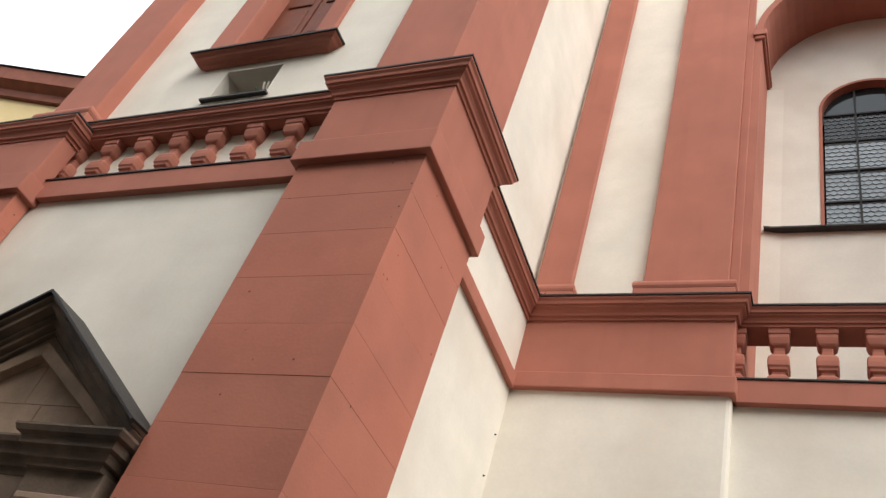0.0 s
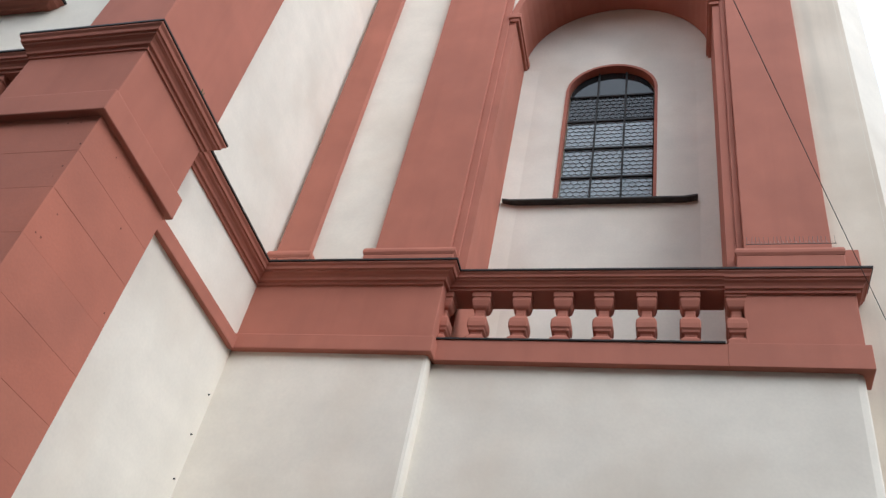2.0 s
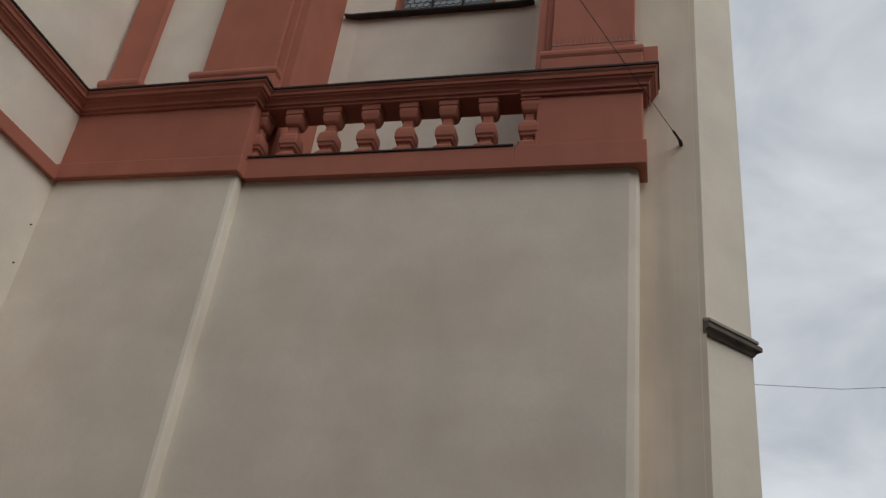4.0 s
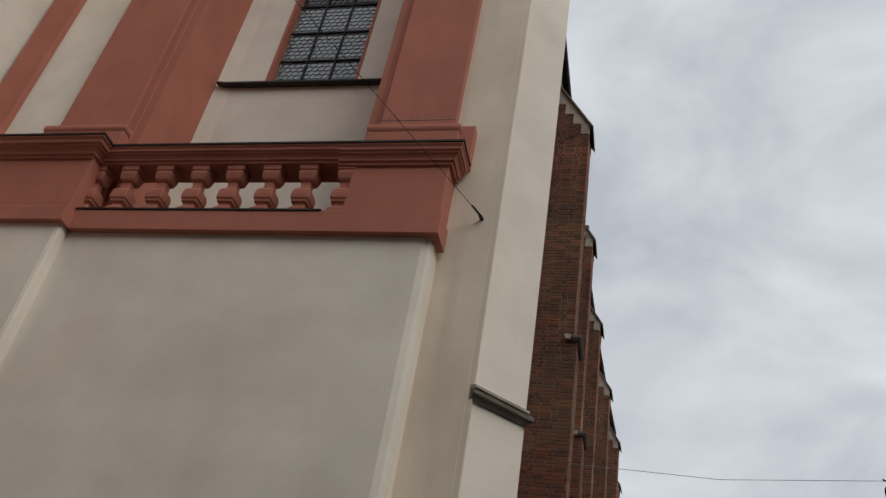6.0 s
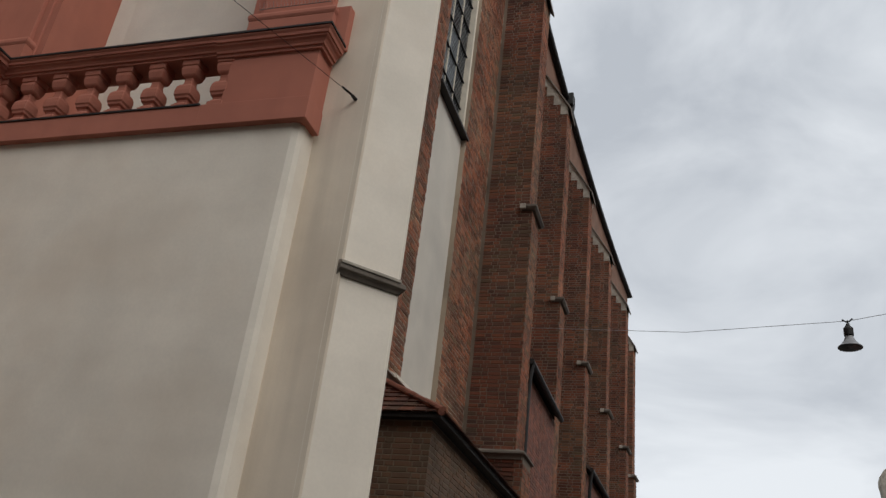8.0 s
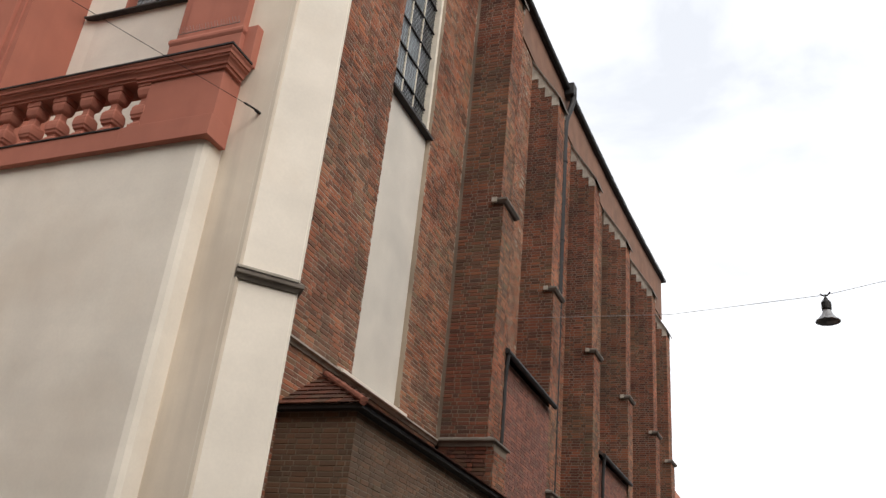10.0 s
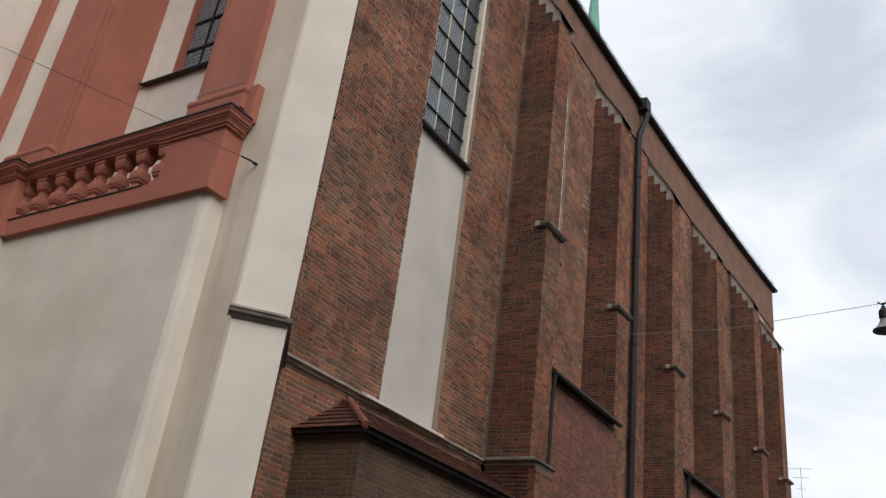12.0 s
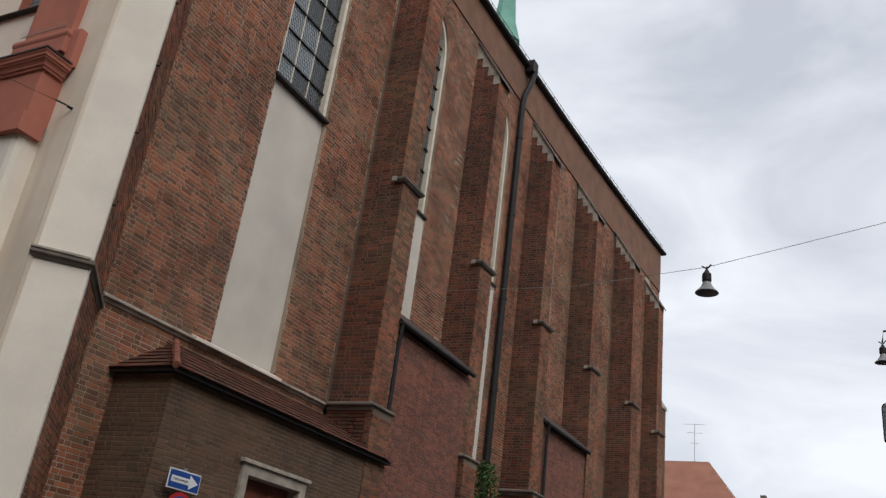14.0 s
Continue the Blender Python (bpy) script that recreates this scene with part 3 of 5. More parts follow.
def hex_lattice(bm, x0, x1, z0, z1, y, size, w, top=None):
    """Lead cames round six-sided panes: thin bars along each edge."""
    def bar(a, b):
        d = Vector((b[0] - a[0], b[1] - a[1]))
        if d.length < 1e-4:
            return
        n = Vector((-d.y, d.x)).normalized() * w * 0.5
        q = [(a[0] + n.x, a[1] + n.y), (b[0] + n.x, b[1] + n.y), (b[0] - n.x, b[1] - n.y), (a[0] - n.x, a[1] - n.y)]
        add_slab(bm, q, "y", y - 0.006, y + 0.004)
    dx, dz = size, size * 1.04
    row, z = 0, z0 + dz * 0.3
    while z < z1 + dz:
        x = x0 + (dx * 0.5 if row % 2 else 0)
        while x < x1 + dx:
            pts = [(x - dx / 2, z + dz * 0.28), (x, z + dz * 0.56), (x + dx / 2, z + dz * 0.28), (x + dx / 2, z - dz * 0.28)]
            for a, b in zip(pts, pts[1:]):
                cl = lambda p: (min(max(p[0], x0), x1), min(max(p[1], z0), z1))
                if x0 <= (a[0] + b[0]) / 2 <= x1 and z0 <= (a[1] + b[1]) / 2 <= z1:
                    bar(cl(a), cl(b))
            x += dx
        z += dz * 0.84
        row += 1
    return bm


win = structure(new("window_1"), "arched leaded window with red frame and hexagonal panes", "window")
ring_in = [(WX0 + 0.035, WZ0)] + [(WC + (WR - 0.035) * math.cos(radians(a)), WSP + (rise - 0.035) * math.sin(radians(a))) for a in range(180, -1, -8)] + [(WX1 - 0.035, WZ0)]
ring_out = [(WX0 - 0.015, WZ0)] + [(WC + (WR + 0.015) * math.cos(radians(a)), WSP + (rise + 0.015) * math.sin(radians(a))) for a in range(180, -1, -8)] + [(WX1 + 0.015, WZ0)]
part("window_frame", add_slab(bmesh.new(), ring_in + ring_out[::-1], "y", NICHE_Y - 0.012, NICHE_Y + 0.16), M_RED, win, "red painted surround")
GY = NICHE_Y + 0.14
cols = [WX0 + 0.05 + (WX1 - WX0 - 0.10) * i / 3 for i in range(4)]
rows_z = [WZ0, WZ0 + 0.70, WZ0 + 1.42, WZ0 + 2.14, WZ0 + 2.83]


def window_top(x):
    u = min(1.0, abs(x - WC) / (WR - 0.05))
    return WSP + (rise - 0.05) * math.sqrt(max(0.0, 1 - u * u))


for i in range(3):
    for j in range(5):
        xa, xb = cols[i] + 0.012, cols[i + 1] - 0.012
        if j < 4:
            za, zb = rows_z[j] + 0.012, rows_z[j + 1] - 0.012
            poly = [(xa, za), (xb, za), (xb, min(zb, window_top(xb))), (xa, min(zb, window_top(xa)))]
        else:
            za = rows_z[4] + 0.012
            tops = [(xa + (xb - xa) * k / 6, max(za + 0.01, window_top(xa + (xb - xa) * k / 6))) for k in range(7)]
            poly = [(xa, za), (xb, za)] + tops[::-1]
        tilt = random.uniform(-0.004, 0.004)
        # Lower three rows take the tint that stands for reflected sky.
        pane = part("pane", add_slab(bmesh.new(), poly, "y", GY + tilt, GY + tilt + 0.006), M_GLASS_SKY if j < 3 else M_GLASS_DARK, win, "pale leaded glass with sky reflection in its colour" if j < 3 else "dark clear glass")
        pane.visible_shadow = False
        if j < 4:
            part("came_lattice", hex_lattice(bmesh.new(), xa, xb, za, zb, GY - 0.006, 0.108, 0.005), M_LEAD, pane, "hexagonal lead cames")
for x in cols[1:3]:
    part("mullion", box(x - 0.016, x + 0.016, GY - 0.03, GY + 0.012, WZ0, window_top(x)), M_IRON, win, "dark iron bar")
for z in rows_z[1:]:
    part("glazing_bar", box(cols[0], cols[3], GY - 0.034, GY - 0.004, z - 0.016, z + 0.016), M_IRON, win, "dark iron bar")
part("window_sill", add_slab(bmesh.new(), [(-1.12, 11.47), (-1.0, 11.445), (1.7, 11.41), (1.90, 11.445), (1.90, 11.41), (1.7, 11.375), (-1.0, 11.41), (-1.12, 11.43)], "y", NICHE_Y - 0.12, NICHE_Y + 0.12), M_SLATE, win, "dark slate sill", bevel=0.006)

# pilasters of the rear facade
pilaster("pilaster", -2.50, -1.40, 8.44, UP_Y, 8.93, HIGH, "broad red pilaster beside the arched niche")
pilaster("pilaster", 2.40, 3.42, 8.44, UP_Y, 8.83, HIGH, "broad red pilaster beside the arched niche")
pilaster("pilaster", -4.02, -3.50, 8.44, UP_Y, 8.93, HIGH, "narrow red pilaster in the inner corner", 0.07)
for xa, xb in ((-1.40, NX0 - 0.1), (NX1 + 0.1, 2.40)):
    structure(part("trim_jamb", box(xa, xb, 8.50, UP_Y, TOP, HIGH), M_RED, bevel=0.008), "red jamb strip beside the niche", "trim")

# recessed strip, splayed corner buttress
# Darker plaster carries the strip's shade as well as its brown stain.
structure(part("wall_recess", box(3.40, 4.14, 8.55, 9.2, 0.05, HIGH), M_RECESS), "white plastered recessed strip beside the end pier")
A, B, C = (4.08, 8.545), (4.60, 9.12), (3.23, 10.60)
white = part("wall_corner_buttress", prism([A, B, (4.57, 9.195), (4.0, 9.7), (3.5, 9.0)], 0.05, HIGH), M_WHITE, bevel=0.01)
structure(white, "white plastered face of the diagonal corner buttress")

# ---- nave: wall, windows, buttresses ----
NY0, NY1 = 10.4, 43.5
PITCH, BUT0, BUTW = 4.84, 16.92, 0.80
STRING = 5.77
WALL_TOP = 19.15
EAVE = 20.79          # at y = 27; the eaves rise a little along the nave


def eave(y):
    return EAVE + 0.040 * (y - 27)

BAYS = [14.08 + PITCH * i + (0.10 if i else 0.0) for i in range(6)]
WIN_W, SILL, SPR, WTOP = 0.96, 11.82, 17.0, 18.4


nave_pieces = []


def placed(ob):
    """Note a piece of the nave, which follows the bowed line of the old wall."""
    nave_pieces.append(ob)
    return ob


def pointed(cy, w, spring, top, n=8):
    """The head of a window: a bluntly pointed arch, from its left to its right springing."""
    left = [(cy - w * math.cos(radians(90 * k / n)), spring + (top - spring) * math.sin(radians(90 * k / n))) for k in range(n + 1)]
    return left + [(2 * cy - y, z) for y, z in left[-2::-1]]


bm = bmesh.new()
prev = NY0
for cy in BAYS:
    a, b = cy - WIN_W, cy + WIN_W
    add_slab(bm, [(prev, 0.05), (a, 0.05), (a, WALL_TOP), (prev, WALL_TOP)], "x", NAVE_X - 0.9, NAVE_X)
    foot = STRING if cy < 15 else 6.3
    add_slab(bm, [(a, 0.05), (b, 0.05), (b, foot), (a, foot)], "x", NAVE_X - 0.9, NAVE_X)
    add_slab(bm, [(a, SPR)] + pointed(cy, WIN_W, SPR, WTOP)[1:-1] + [(b, SPR), (b, WALL_TOP), (a, WALL_TOP)], "x", NAVE_X - 0.9, NAVE_X)
    prev = b
add_slab(bm, [(prev, 0.05), (NY1, 0.05), (NY1, WALL_TOP), (prev, WALL_TOP)], "x", NAVE_X - 0.9, NAVE_X)
nave_wall = placed(structure(part("wall_nave", bm, M_MORTAR), "weathered red brick nave wall with tall windows"))
placed(structure(part("wall_nave_end", box(-14, NAVE_X - 0.05, NY1 - 0.6, NY1, 0.05, eave(NY1)), M_EAVE), "rendered end wall of the nave"))
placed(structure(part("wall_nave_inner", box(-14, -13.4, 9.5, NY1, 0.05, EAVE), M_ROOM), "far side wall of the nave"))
frieze = placed(structure(part("frieze", add_slab(bmesh.new(), [(NY0 - 1.5, WALL_TOP), (NY1, WALL_TOP), (NY1, eave(NY1)), (NY0 - 1.5, eave(NY0 - 1.5))], "x", NAVE_X - 0.9, NAVE_X + 0.05), M_EAVE, bevel=0.01), "red-brown rendered band below the eaves", "frieze"))

for i, cy in enumerate(BAYS):
    a, b = cy - WIN_W, cy + WIN_W
    foot = STRING if i == 0 else 6.3
    blind = placed(structure(part("wall_blind_panel", box(NAVE_X - 0.5, NAVE_X - (0.10 if i == 0 else 0.02), a - 0.02, b + 0.02, foot - 0.02, SILL), M_PANEL), "pale plastered panel below the nave window"))
    w = placed(structure(new("window_" + str(i + 2)), "tall leaded nave window with iron bars", "window"))
    head = pointed(cy, WIN_W - 0.10, SPR, WTOP - 0.10)
    inner = [(a + 0.10, SILL)] + head + [(b - 0.10, SILL)]
    outer = [(a - 0.01, SILL)] + pointed(cy, WIN_W + 0.01, SPR, WTOP + 0.01) + [(b + 0.01, SILL)]
    part("window_frame", add_slab(bmesh.new(), inner + outer[::-1], "x", NAVE_X - 0.30, NAVE_X - 0.07), M_FRAME, w, "cream painted stone frame")
    part("window_sill", box(NAVE_X - 0.42, NAVE_X + 0.05, a - 0.03, b + 0.05, SILL - 0.03, SILL + 0.03), M_SHEET, w, "dark metal sill")
    gx = NAVE_X - 0.20
    step_y, nrow = (b - a - 0.2) / 3, 9
    for c in range(3):
        for r in range(nrow):
            ya, yb = a + 0.10 + c * step_y + 0.012, a + 0.10 + (c + 1) * step_y - 0.012
            za, zb = SILL + r * 0.70 + 0.012, SILL + (r + 1) * 0.70 - 0.012
            if r >= 7:
                def top_at(y):
                    u = min(1.0, abs(y - cy) / (WIN_W - 0.10))
                    return SPR + (WTOP - 0.10 - SPR) * math.sqrt(max(0.0, 1 - u * u))
                zb = max(za + 0.02, min(zb, min(top_at(ya), top_at(yb))))
            tilt = random.uniform(-0.012, 0.012)
            bm = bmesh.new()
            vs = [bm.verts.new(p) for p in ((gx + tilt, ya, za), (gx - tilt, yb, za), (gx - tilt, yb, zb), (gx + tilt, ya, zb))]
            vb = [bm.verts.new((v.co.x - 0.008, v.co.y, v.co.z)) for v in vs]
            bm.faces.new(vs)
            bm.faces.new(vb[::-1])
            for k in range(4):
                bm.faces.new((vs[k], vb[k], vb[(k + 1) % 4], vs[(k + 1) % 4]))
            # Pale panes by column and row: sky reflections given as glass colour.
            p = part("pane", bm, M_GLASS_SKY if c == 0 or (c == 1 and r % 3 != 0) else M_GLASS_GREY, w)
            p.visible_shadow = False
            if i == 0 and zb - za > 0.3:
                lat = hex_lattice(bmesh.new(), ya, yb, za, zb, 0.0, 0.10, 0.007)
                for v in lat.verts:
                    v.co = Vector((gx + 0.012 - v.co.y, v.co.x, v.co.z))
                part("came_lattice", lat, M_LEAD, p, "hexagonal lead cames")
    for c in (1, 2):
        y = a + 0.10 + c * step_y
        part("mullion", box(gx - 0.01, gx + 0.03, y - 0.010, y + 0.010, SILL, WTOP - 0.15), M_FRAME, w, "thin pale glazing bar")
    for r in range(1, 9):
        part("glazing_bar", box(gx - 0.005, gx + 0.045, a + 0.08, b - 0.08, SILL + r * 0.70 - 0.011, SILL + r * 0.70 + 0.011), M_IRON, w, "dark iron bar")
# Added dark sheet close behind the panes, for the nave's inner shade.
placed(structure(part("wall_room_nave", box(NAVE_X - 2.0, NAVE_X - 1.9, NY0, NY1, 5, EAVE), M_ROOM), "near-black sheet for the unlit interior behind the nave windows"))

# roof and eaves
bm = bmesh.new()
v = [bm.verts.new(p) for p in ((NAVE_X + 0.14, NY0 - 1.6, eave(NY0)), (NAVE_X + 0.14, NY1 + 0.3, eave(NY1)), (NAVE_X - 9.0, NY1 + 0.3, EAVE + 12.5), (NAVE_X - 9.0, NY0 - 1.6, EAVE + 12.5), (NAVE_X - 18, NY1 + 0.3, eave(NY1)), (NAVE_X - 18, NY0 - 1.6, eave(NY0)))]
bm.faces.new((v[0], v[1], v[2], v[3]))
bm.faces.new((v[3], v[2], v[4], v[5]))
bm.faces.new((v[0], v[3], v[5]))
bm.faces.new((v[1], v[4], v[2]))
bm.faces.new((v[0], v[5], v[4], v[1]))
placed(tagged(part("roof", bm, M_ROOFDARK), "steep dark tiled nave roof", "roof", kind="structure"))
placed(structure(part("eave_board", add_slab(bmesh.new(), [(NY0 - 1.5, eave(NY0 - 1.5) - 0.10), (NY1 + 0.25, eave(NY1) - 0.10), (NY1 + 0.25, eave(NY1) - 0.004), (NY0 - 1.5, eave(NY0 - 1.5) - 0.004)], "x", NAVE_X, NAVE_X + 0.14), M_IRON), "dark boarded underside of the eaves", "eaves"))
wire = placed(thing("lightning_wire", "thin grey lightning wire on short holders above the gutter", "wire"))
part("cable", tube([(NAVE_X + 0.16, NY0, eave(NY0) + 0.30), (NAVE_X + 0.16, NY1, eave(NY1) + 0.30)], 0.010, 5), M_IRON, wire)
for k in range(34):
    y_ = NY0 + 0.6 + k * 1.0
    if y_ < NY1:
        part("holder", tube([(NAVE_X + 0.16, y_, eave(y_) + 0.02), (NAVE_X + 0.16, y_, eave(y_) + 0.31)], 0.010, 5), M_IRON, wire)
gut = placed(thing("gutter", "dark metal eaves gutter with a square outlet box", "gutter"))
part("channel", tube([(NAVE_X + 0.18, NY0 - 1.4, eave(NY0 - 1.4)), (NAVE_X + 0.18, NY1 + 0.28, eave(NY1))], 0.085, 10), M_IRON, gut)
part("outlet_box", box(NAVE_X + 0.06, NAVE_X + 0.40, 25.3, 25.72, EAVE - 0.36, EAVE + 0.14), M_IRON, gut, bevel=0.02)
dp = placed(thing("downpipe", "dark metal downpipe on the nave wall", "downpipe"))
part("pipe", tube([(NAVE_X + 0.33, 25.58, EAVE - 0.2), (NAVE_X + 0.30, 25.5, EAVE - 0.7), (NAVE_X + 0.18, 25.24, EAVE - 1.5), (NAVE_X + 0.16, 25.20, EAVE - 1.9), (NAVE_X + 0.16, 25.20, 10), (NAVE_X + 0.16, 25.20, 0.05)], 0.105, 10), M_IRON, dp)
for z in (17.5, 14.5, 11.5, 8.5, 5.5):
    part("bracket", lathe([(0.13, 0), (0.13, 0.06)], 10, at=(NAVE_X + 0.16, 25.20, z)), M_IRON, dp)

# string course: along the splayed buttress face, its reveal and the nave wall
placed(structure(part("trim_string_course", sweep([(NAVE_X, NY0 + 0.1), (NAVE_X, BUT0)], [(-0.1, STRING - 0.07), (0.03, STRING - 0.07), (0.05, STRING - 0.02), (0.10, STRING - 0.01), (0.10, STRING + 0.02), (0.0, STRING + 0.07), (-0.1, STRING + 0.07)]), M_STONE), "pale weathered stone string course", "trim"))
CORNER = 5.665        # ledge round the corner buttress
# Ledge body in dark stone, in place of shade under the pale slab.
structure(part("trim_corner_ledge", sweep([(4.10, 8.555), B, (3.30, 10.515)], [(-0.1, CORNER - 0.17), (0.02, CORNER - 0.17), (0.05, CORNER - 0.12), (0.085, CORNER - 0.11), (0.085, CORNER - 0.06), (0.0, CORNER + 0.0), (-0.1, CORNER + 0.0)]), M_STONE_DARK, bevel=0.008), "weathered stone ledge round the corner buttress", "trim")
BF_LOW, BF_UP, BF_FOOT = NAVE_X + 1.02, NAVE_X + 0.94, NAVE_X + 1.18
LEDGE, CAP_F, CAP_B = 11.26, 17.62, 19.15


def buttress(y0, reach):
    y1 = y0 + BUTW
    b = placed(thing("buttress", "stepped brick buttress with a sloped stone cap", "buttress", group="nave buttresses"))
    part("core", add_slab(bmesh.new(), [(y0 + 0.012, 0.05), (y1 - 0.012, 0.05), (y1 - 0.012, LEDGE), (y0 + 0.012, LEDGE)], "x", NAVE_X - 0.25, BF_LOW - 0.012), M_MORTAR_BUTTRESS, b)
    part("foot", box(NAVE_X - 0.25, BF_FOOT - 0.012, y0 + 0.012, y1 - 0.012, 0.05, STRING), M_MORTAR_BUTTRESS, b)
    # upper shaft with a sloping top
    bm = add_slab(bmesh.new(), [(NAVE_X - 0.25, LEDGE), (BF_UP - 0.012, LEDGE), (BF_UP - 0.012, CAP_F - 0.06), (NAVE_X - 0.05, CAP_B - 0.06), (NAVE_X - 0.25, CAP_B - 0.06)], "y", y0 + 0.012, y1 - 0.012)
    part("upper_core", bm, M_MORTAR_BUTTRESS, b)
    # set-off ledge: wraps the outer part; dark stone stands for its underside's shade
    prof = [(-0.25, LEDGE - 0.11), (0.05, LEDGE - 0.11), (0.10, LEDGE - 0.05), (0.10, LEDGE), (-0.20, LEDGE + 0.12), (-0.25, LEDGE + 0.12)]
    part("ledge", sweep([(BF_LOW - 0.24, y0), (BF_LOW, y0), (BF_LOW, y1), (BF_LOW - 0.24, y1)], prof), M_STONE_DARK, b, "stone ledge, dark with its underside's shade in the colour", bevel=0.006)
    part("ledge_end", box(BF_LOW - 0.27, BF_LOW - 0.14, y0 - 0.11, y0 + 0.02, LEDGE - 0.10, LEDGE + 0.03), M_STONE, b, "pale worn end of the ledge", bevel=0.015)
    # lower string round the foot
    prof = [(-0.15, STRING - 0.10), (0.02, STRING - 0.10), (0.04, STRING - 0.02), (0.10, STRING), (0.10, STRING + 0.04), (-0.07, STRING + 0.13), (-0.15, STRING + 0.13)]
    part("string_course", sweep([(NAVE_X, y0), (BF_FOOT - 0.06, y0), (BF_FOOT - 0.06, y1), (NAVE_X, y1)], prof), M_STONE_DARK, b, "weathered stone string course", bevel=0.006)
    # cap slabs, a thin cover, stepped edge stones below it
    slope = (CAP_B - CAP_F) / (BF_UP - NAVE_X)
    bm = add_slab(bmesh.new(), [(NAVE_X, CAP_B), (BF_UP + 0.10, CAP_F - 0.10 * slope), (BF_UP + 0.10, CAP_F - 0.10 * slope + 0.09), (NAVE_X, CAP_B + 0.10)], "y", y0 - 0.07, y1 + 0.07)
    part("cap", bm, M_STONE_DARK, b, "dark stone cap slab", bevel=0.008)
    n = 4
    for k in range(n):
        xa = NAVE_X + 0.05 + (BF_UP - NAVE_X - 0.04) * k / n
        xb = NAVE_X + 0.05 + (BF_UP - NAVE_X - 0.04) * (k + 1) / n
        za, zb = CAP_B - slope * (xa - NAVE_X), CAP_B - slope * (xb - NAVE_X)
        low = zb - 0.28
        for yy in ((y0 - 0.012, y0 + 0.1), (y1 - 0.1, y1 + 0.012)):
            part("edge_stone", add_slab(bmesh.new(), [(xa, low), (xb - 0.004, low), (xb - 0.004, zb), (xa, za)], "y", *yy), M_STONE, b, "pale cut edge stone", bevel=0.004)
    b.location.x = reach
    return b


for i in range(6):
    buttress(BUT0 + PITCH * i, (0.08, -0.05, -0.05, 0.02, 0.08, -0.22)[i])

structure(part("trim_ledge_slab", sweep([(4.10, 8.555), B], [(-0.1, CORNER - 0.055), (0.10, CORNER - 0.055), (0.10, CORNER - 0.02), (0.0, CORNER + 0.015), (-0.1, CORNER + 0.015)]), M_STONE, bevel=0.006), "cracked pale slab on the corner ledge", "trim")

# lower choir buttress beyond the nave's end
ch = placed(thing("buttress", "low brick choir buttress beyond the nave", "buttress", group="nave buttresses"))
part("shaft", box(NAVE_X - 3.7, NAVE_X - 1.02, 47.6, 48.4, 0.05, 14.3), M_BRICK_BROWN, ch)
part("cap", add_slab(bmesh.new(), [(NAVE_X - 0.96, 14.15), (NAVE_X - 0.96, 14.3), (NAVE_X - 1.8, 15.6), (NAVE_X - 2.3, 15.6), (NAVE_X - 2.3, 14.15)], "y", 47.55, 48.45), M_STONE, ch)

# ---- low annex with a hipped tile roof ----
AX, AY0, AY1, AZ = 4.52, 11.22, 17.75, 4.70
annex = thing("annex", "low brown brick annex with a hipped clay tile roof", "annex")
DOOR = (13.36, 14.88, 3.62)
bm = bmesh.new()
add_slab(bm, [(AY0, 0.05), (DOOR[0], 0.05), (DOOR[0], AZ), (AY0, AZ)], "x", NAVE_X, AX - 0.012)
add_slab(bm, [(DOOR[1], 0.05), (AY1, 0.05), (AY1, AZ), (DOOR[1], AZ)], "x", NAVE_X, AX - 0.012)
add_slab(bm, [(DOOR[0], DOOR[2]), (DOOR[1], DOOR[2]), (DOOR[1], AZ), (DOOR[0], AZ)], "x", NAVE_X, AX - 0.012)
annex_wall = part("wall", bm, M_MORTAR_DARK, annex)
door = part("door", box(AX - 0.35, AX - 0.22, DOOR[0], DOOR[1], 0.05, DOOR[2]), M_WOOD, annex, "brown panelled wooden door")
for k in range(2):
    ya = DOOR[0] + 0.12 + k * (DOOR[1] - DOOR[0]) / 2
    for za, zb in ((0.3, 1.5), (1.65, 2.9), (3.0, 3.6)):
        part("door_panel", box(AX - 0.23, AX - 0.20, ya, ya + 0.56, za, zb), M_WOOD, door, bevel=0.015)
frame_in = [(DOOR[0] + 0.01, 0.05), (DOOR[0] + 0.01, DOOR[2] - 0.01), (DOOR[1] - 0.01, DOOR[2] - 0.01), (DOOR[1] - 0.01, 0.05)]
frame_out = [(DOOR[0] - 0.16, 0.05), (DOOR[0] - 0.16, DOOR[2] + 0.17), (DOOR[1] + 0.16, DOOR[2] + 0.17), (DOOR[1] + 0.16, 0.05)]
part("door_frame", add_slab(bmesh.new(), frame_in + frame_out[::-1], "x", AX - 0.30, AX + 0.05), M_STONE, annex, "grey stone door frame", bevel=0.012)
part("door_lintel", box(AX - 0.05, AX + 0.10, DOOR[0] - 0.22, DOOR[1] + 0.22, DOOR[2] + 0.17, DOOR[2] + 0.24), M_STONE, annex, "grey stone hood", bevel=0.012)
part("eave_board", box(NAVE_X, AX + 0.14, AY0 - 0.14, AY1, AZ, AZ + 0.05), M_IRON, annex, "dark eaves board")
RZ, PEAK_Y, EX = 5.56, 12.25, AX + 0.16
bm = bmesh.new()
v = [bm.verts.new(p) for p in ((EX, AY0 - 0.16, AZ + 0.05), (EX, AY1, AZ + 0.05), (NAVE_X, AY1, RZ), (NAVE_X, PEAK_Y, RZ), (NAVE_X, AY0 - 0.16, AZ + 0.05), (NAVE_X, AY1, AZ + 0.05))]
for f in ((0, 1, 2, 3), (0, 3, 4), (4, 3, 2, 5), (0, 4, 5, 1), (1, 5, 2)):
    bm.faces.new([v[i] for i in f])
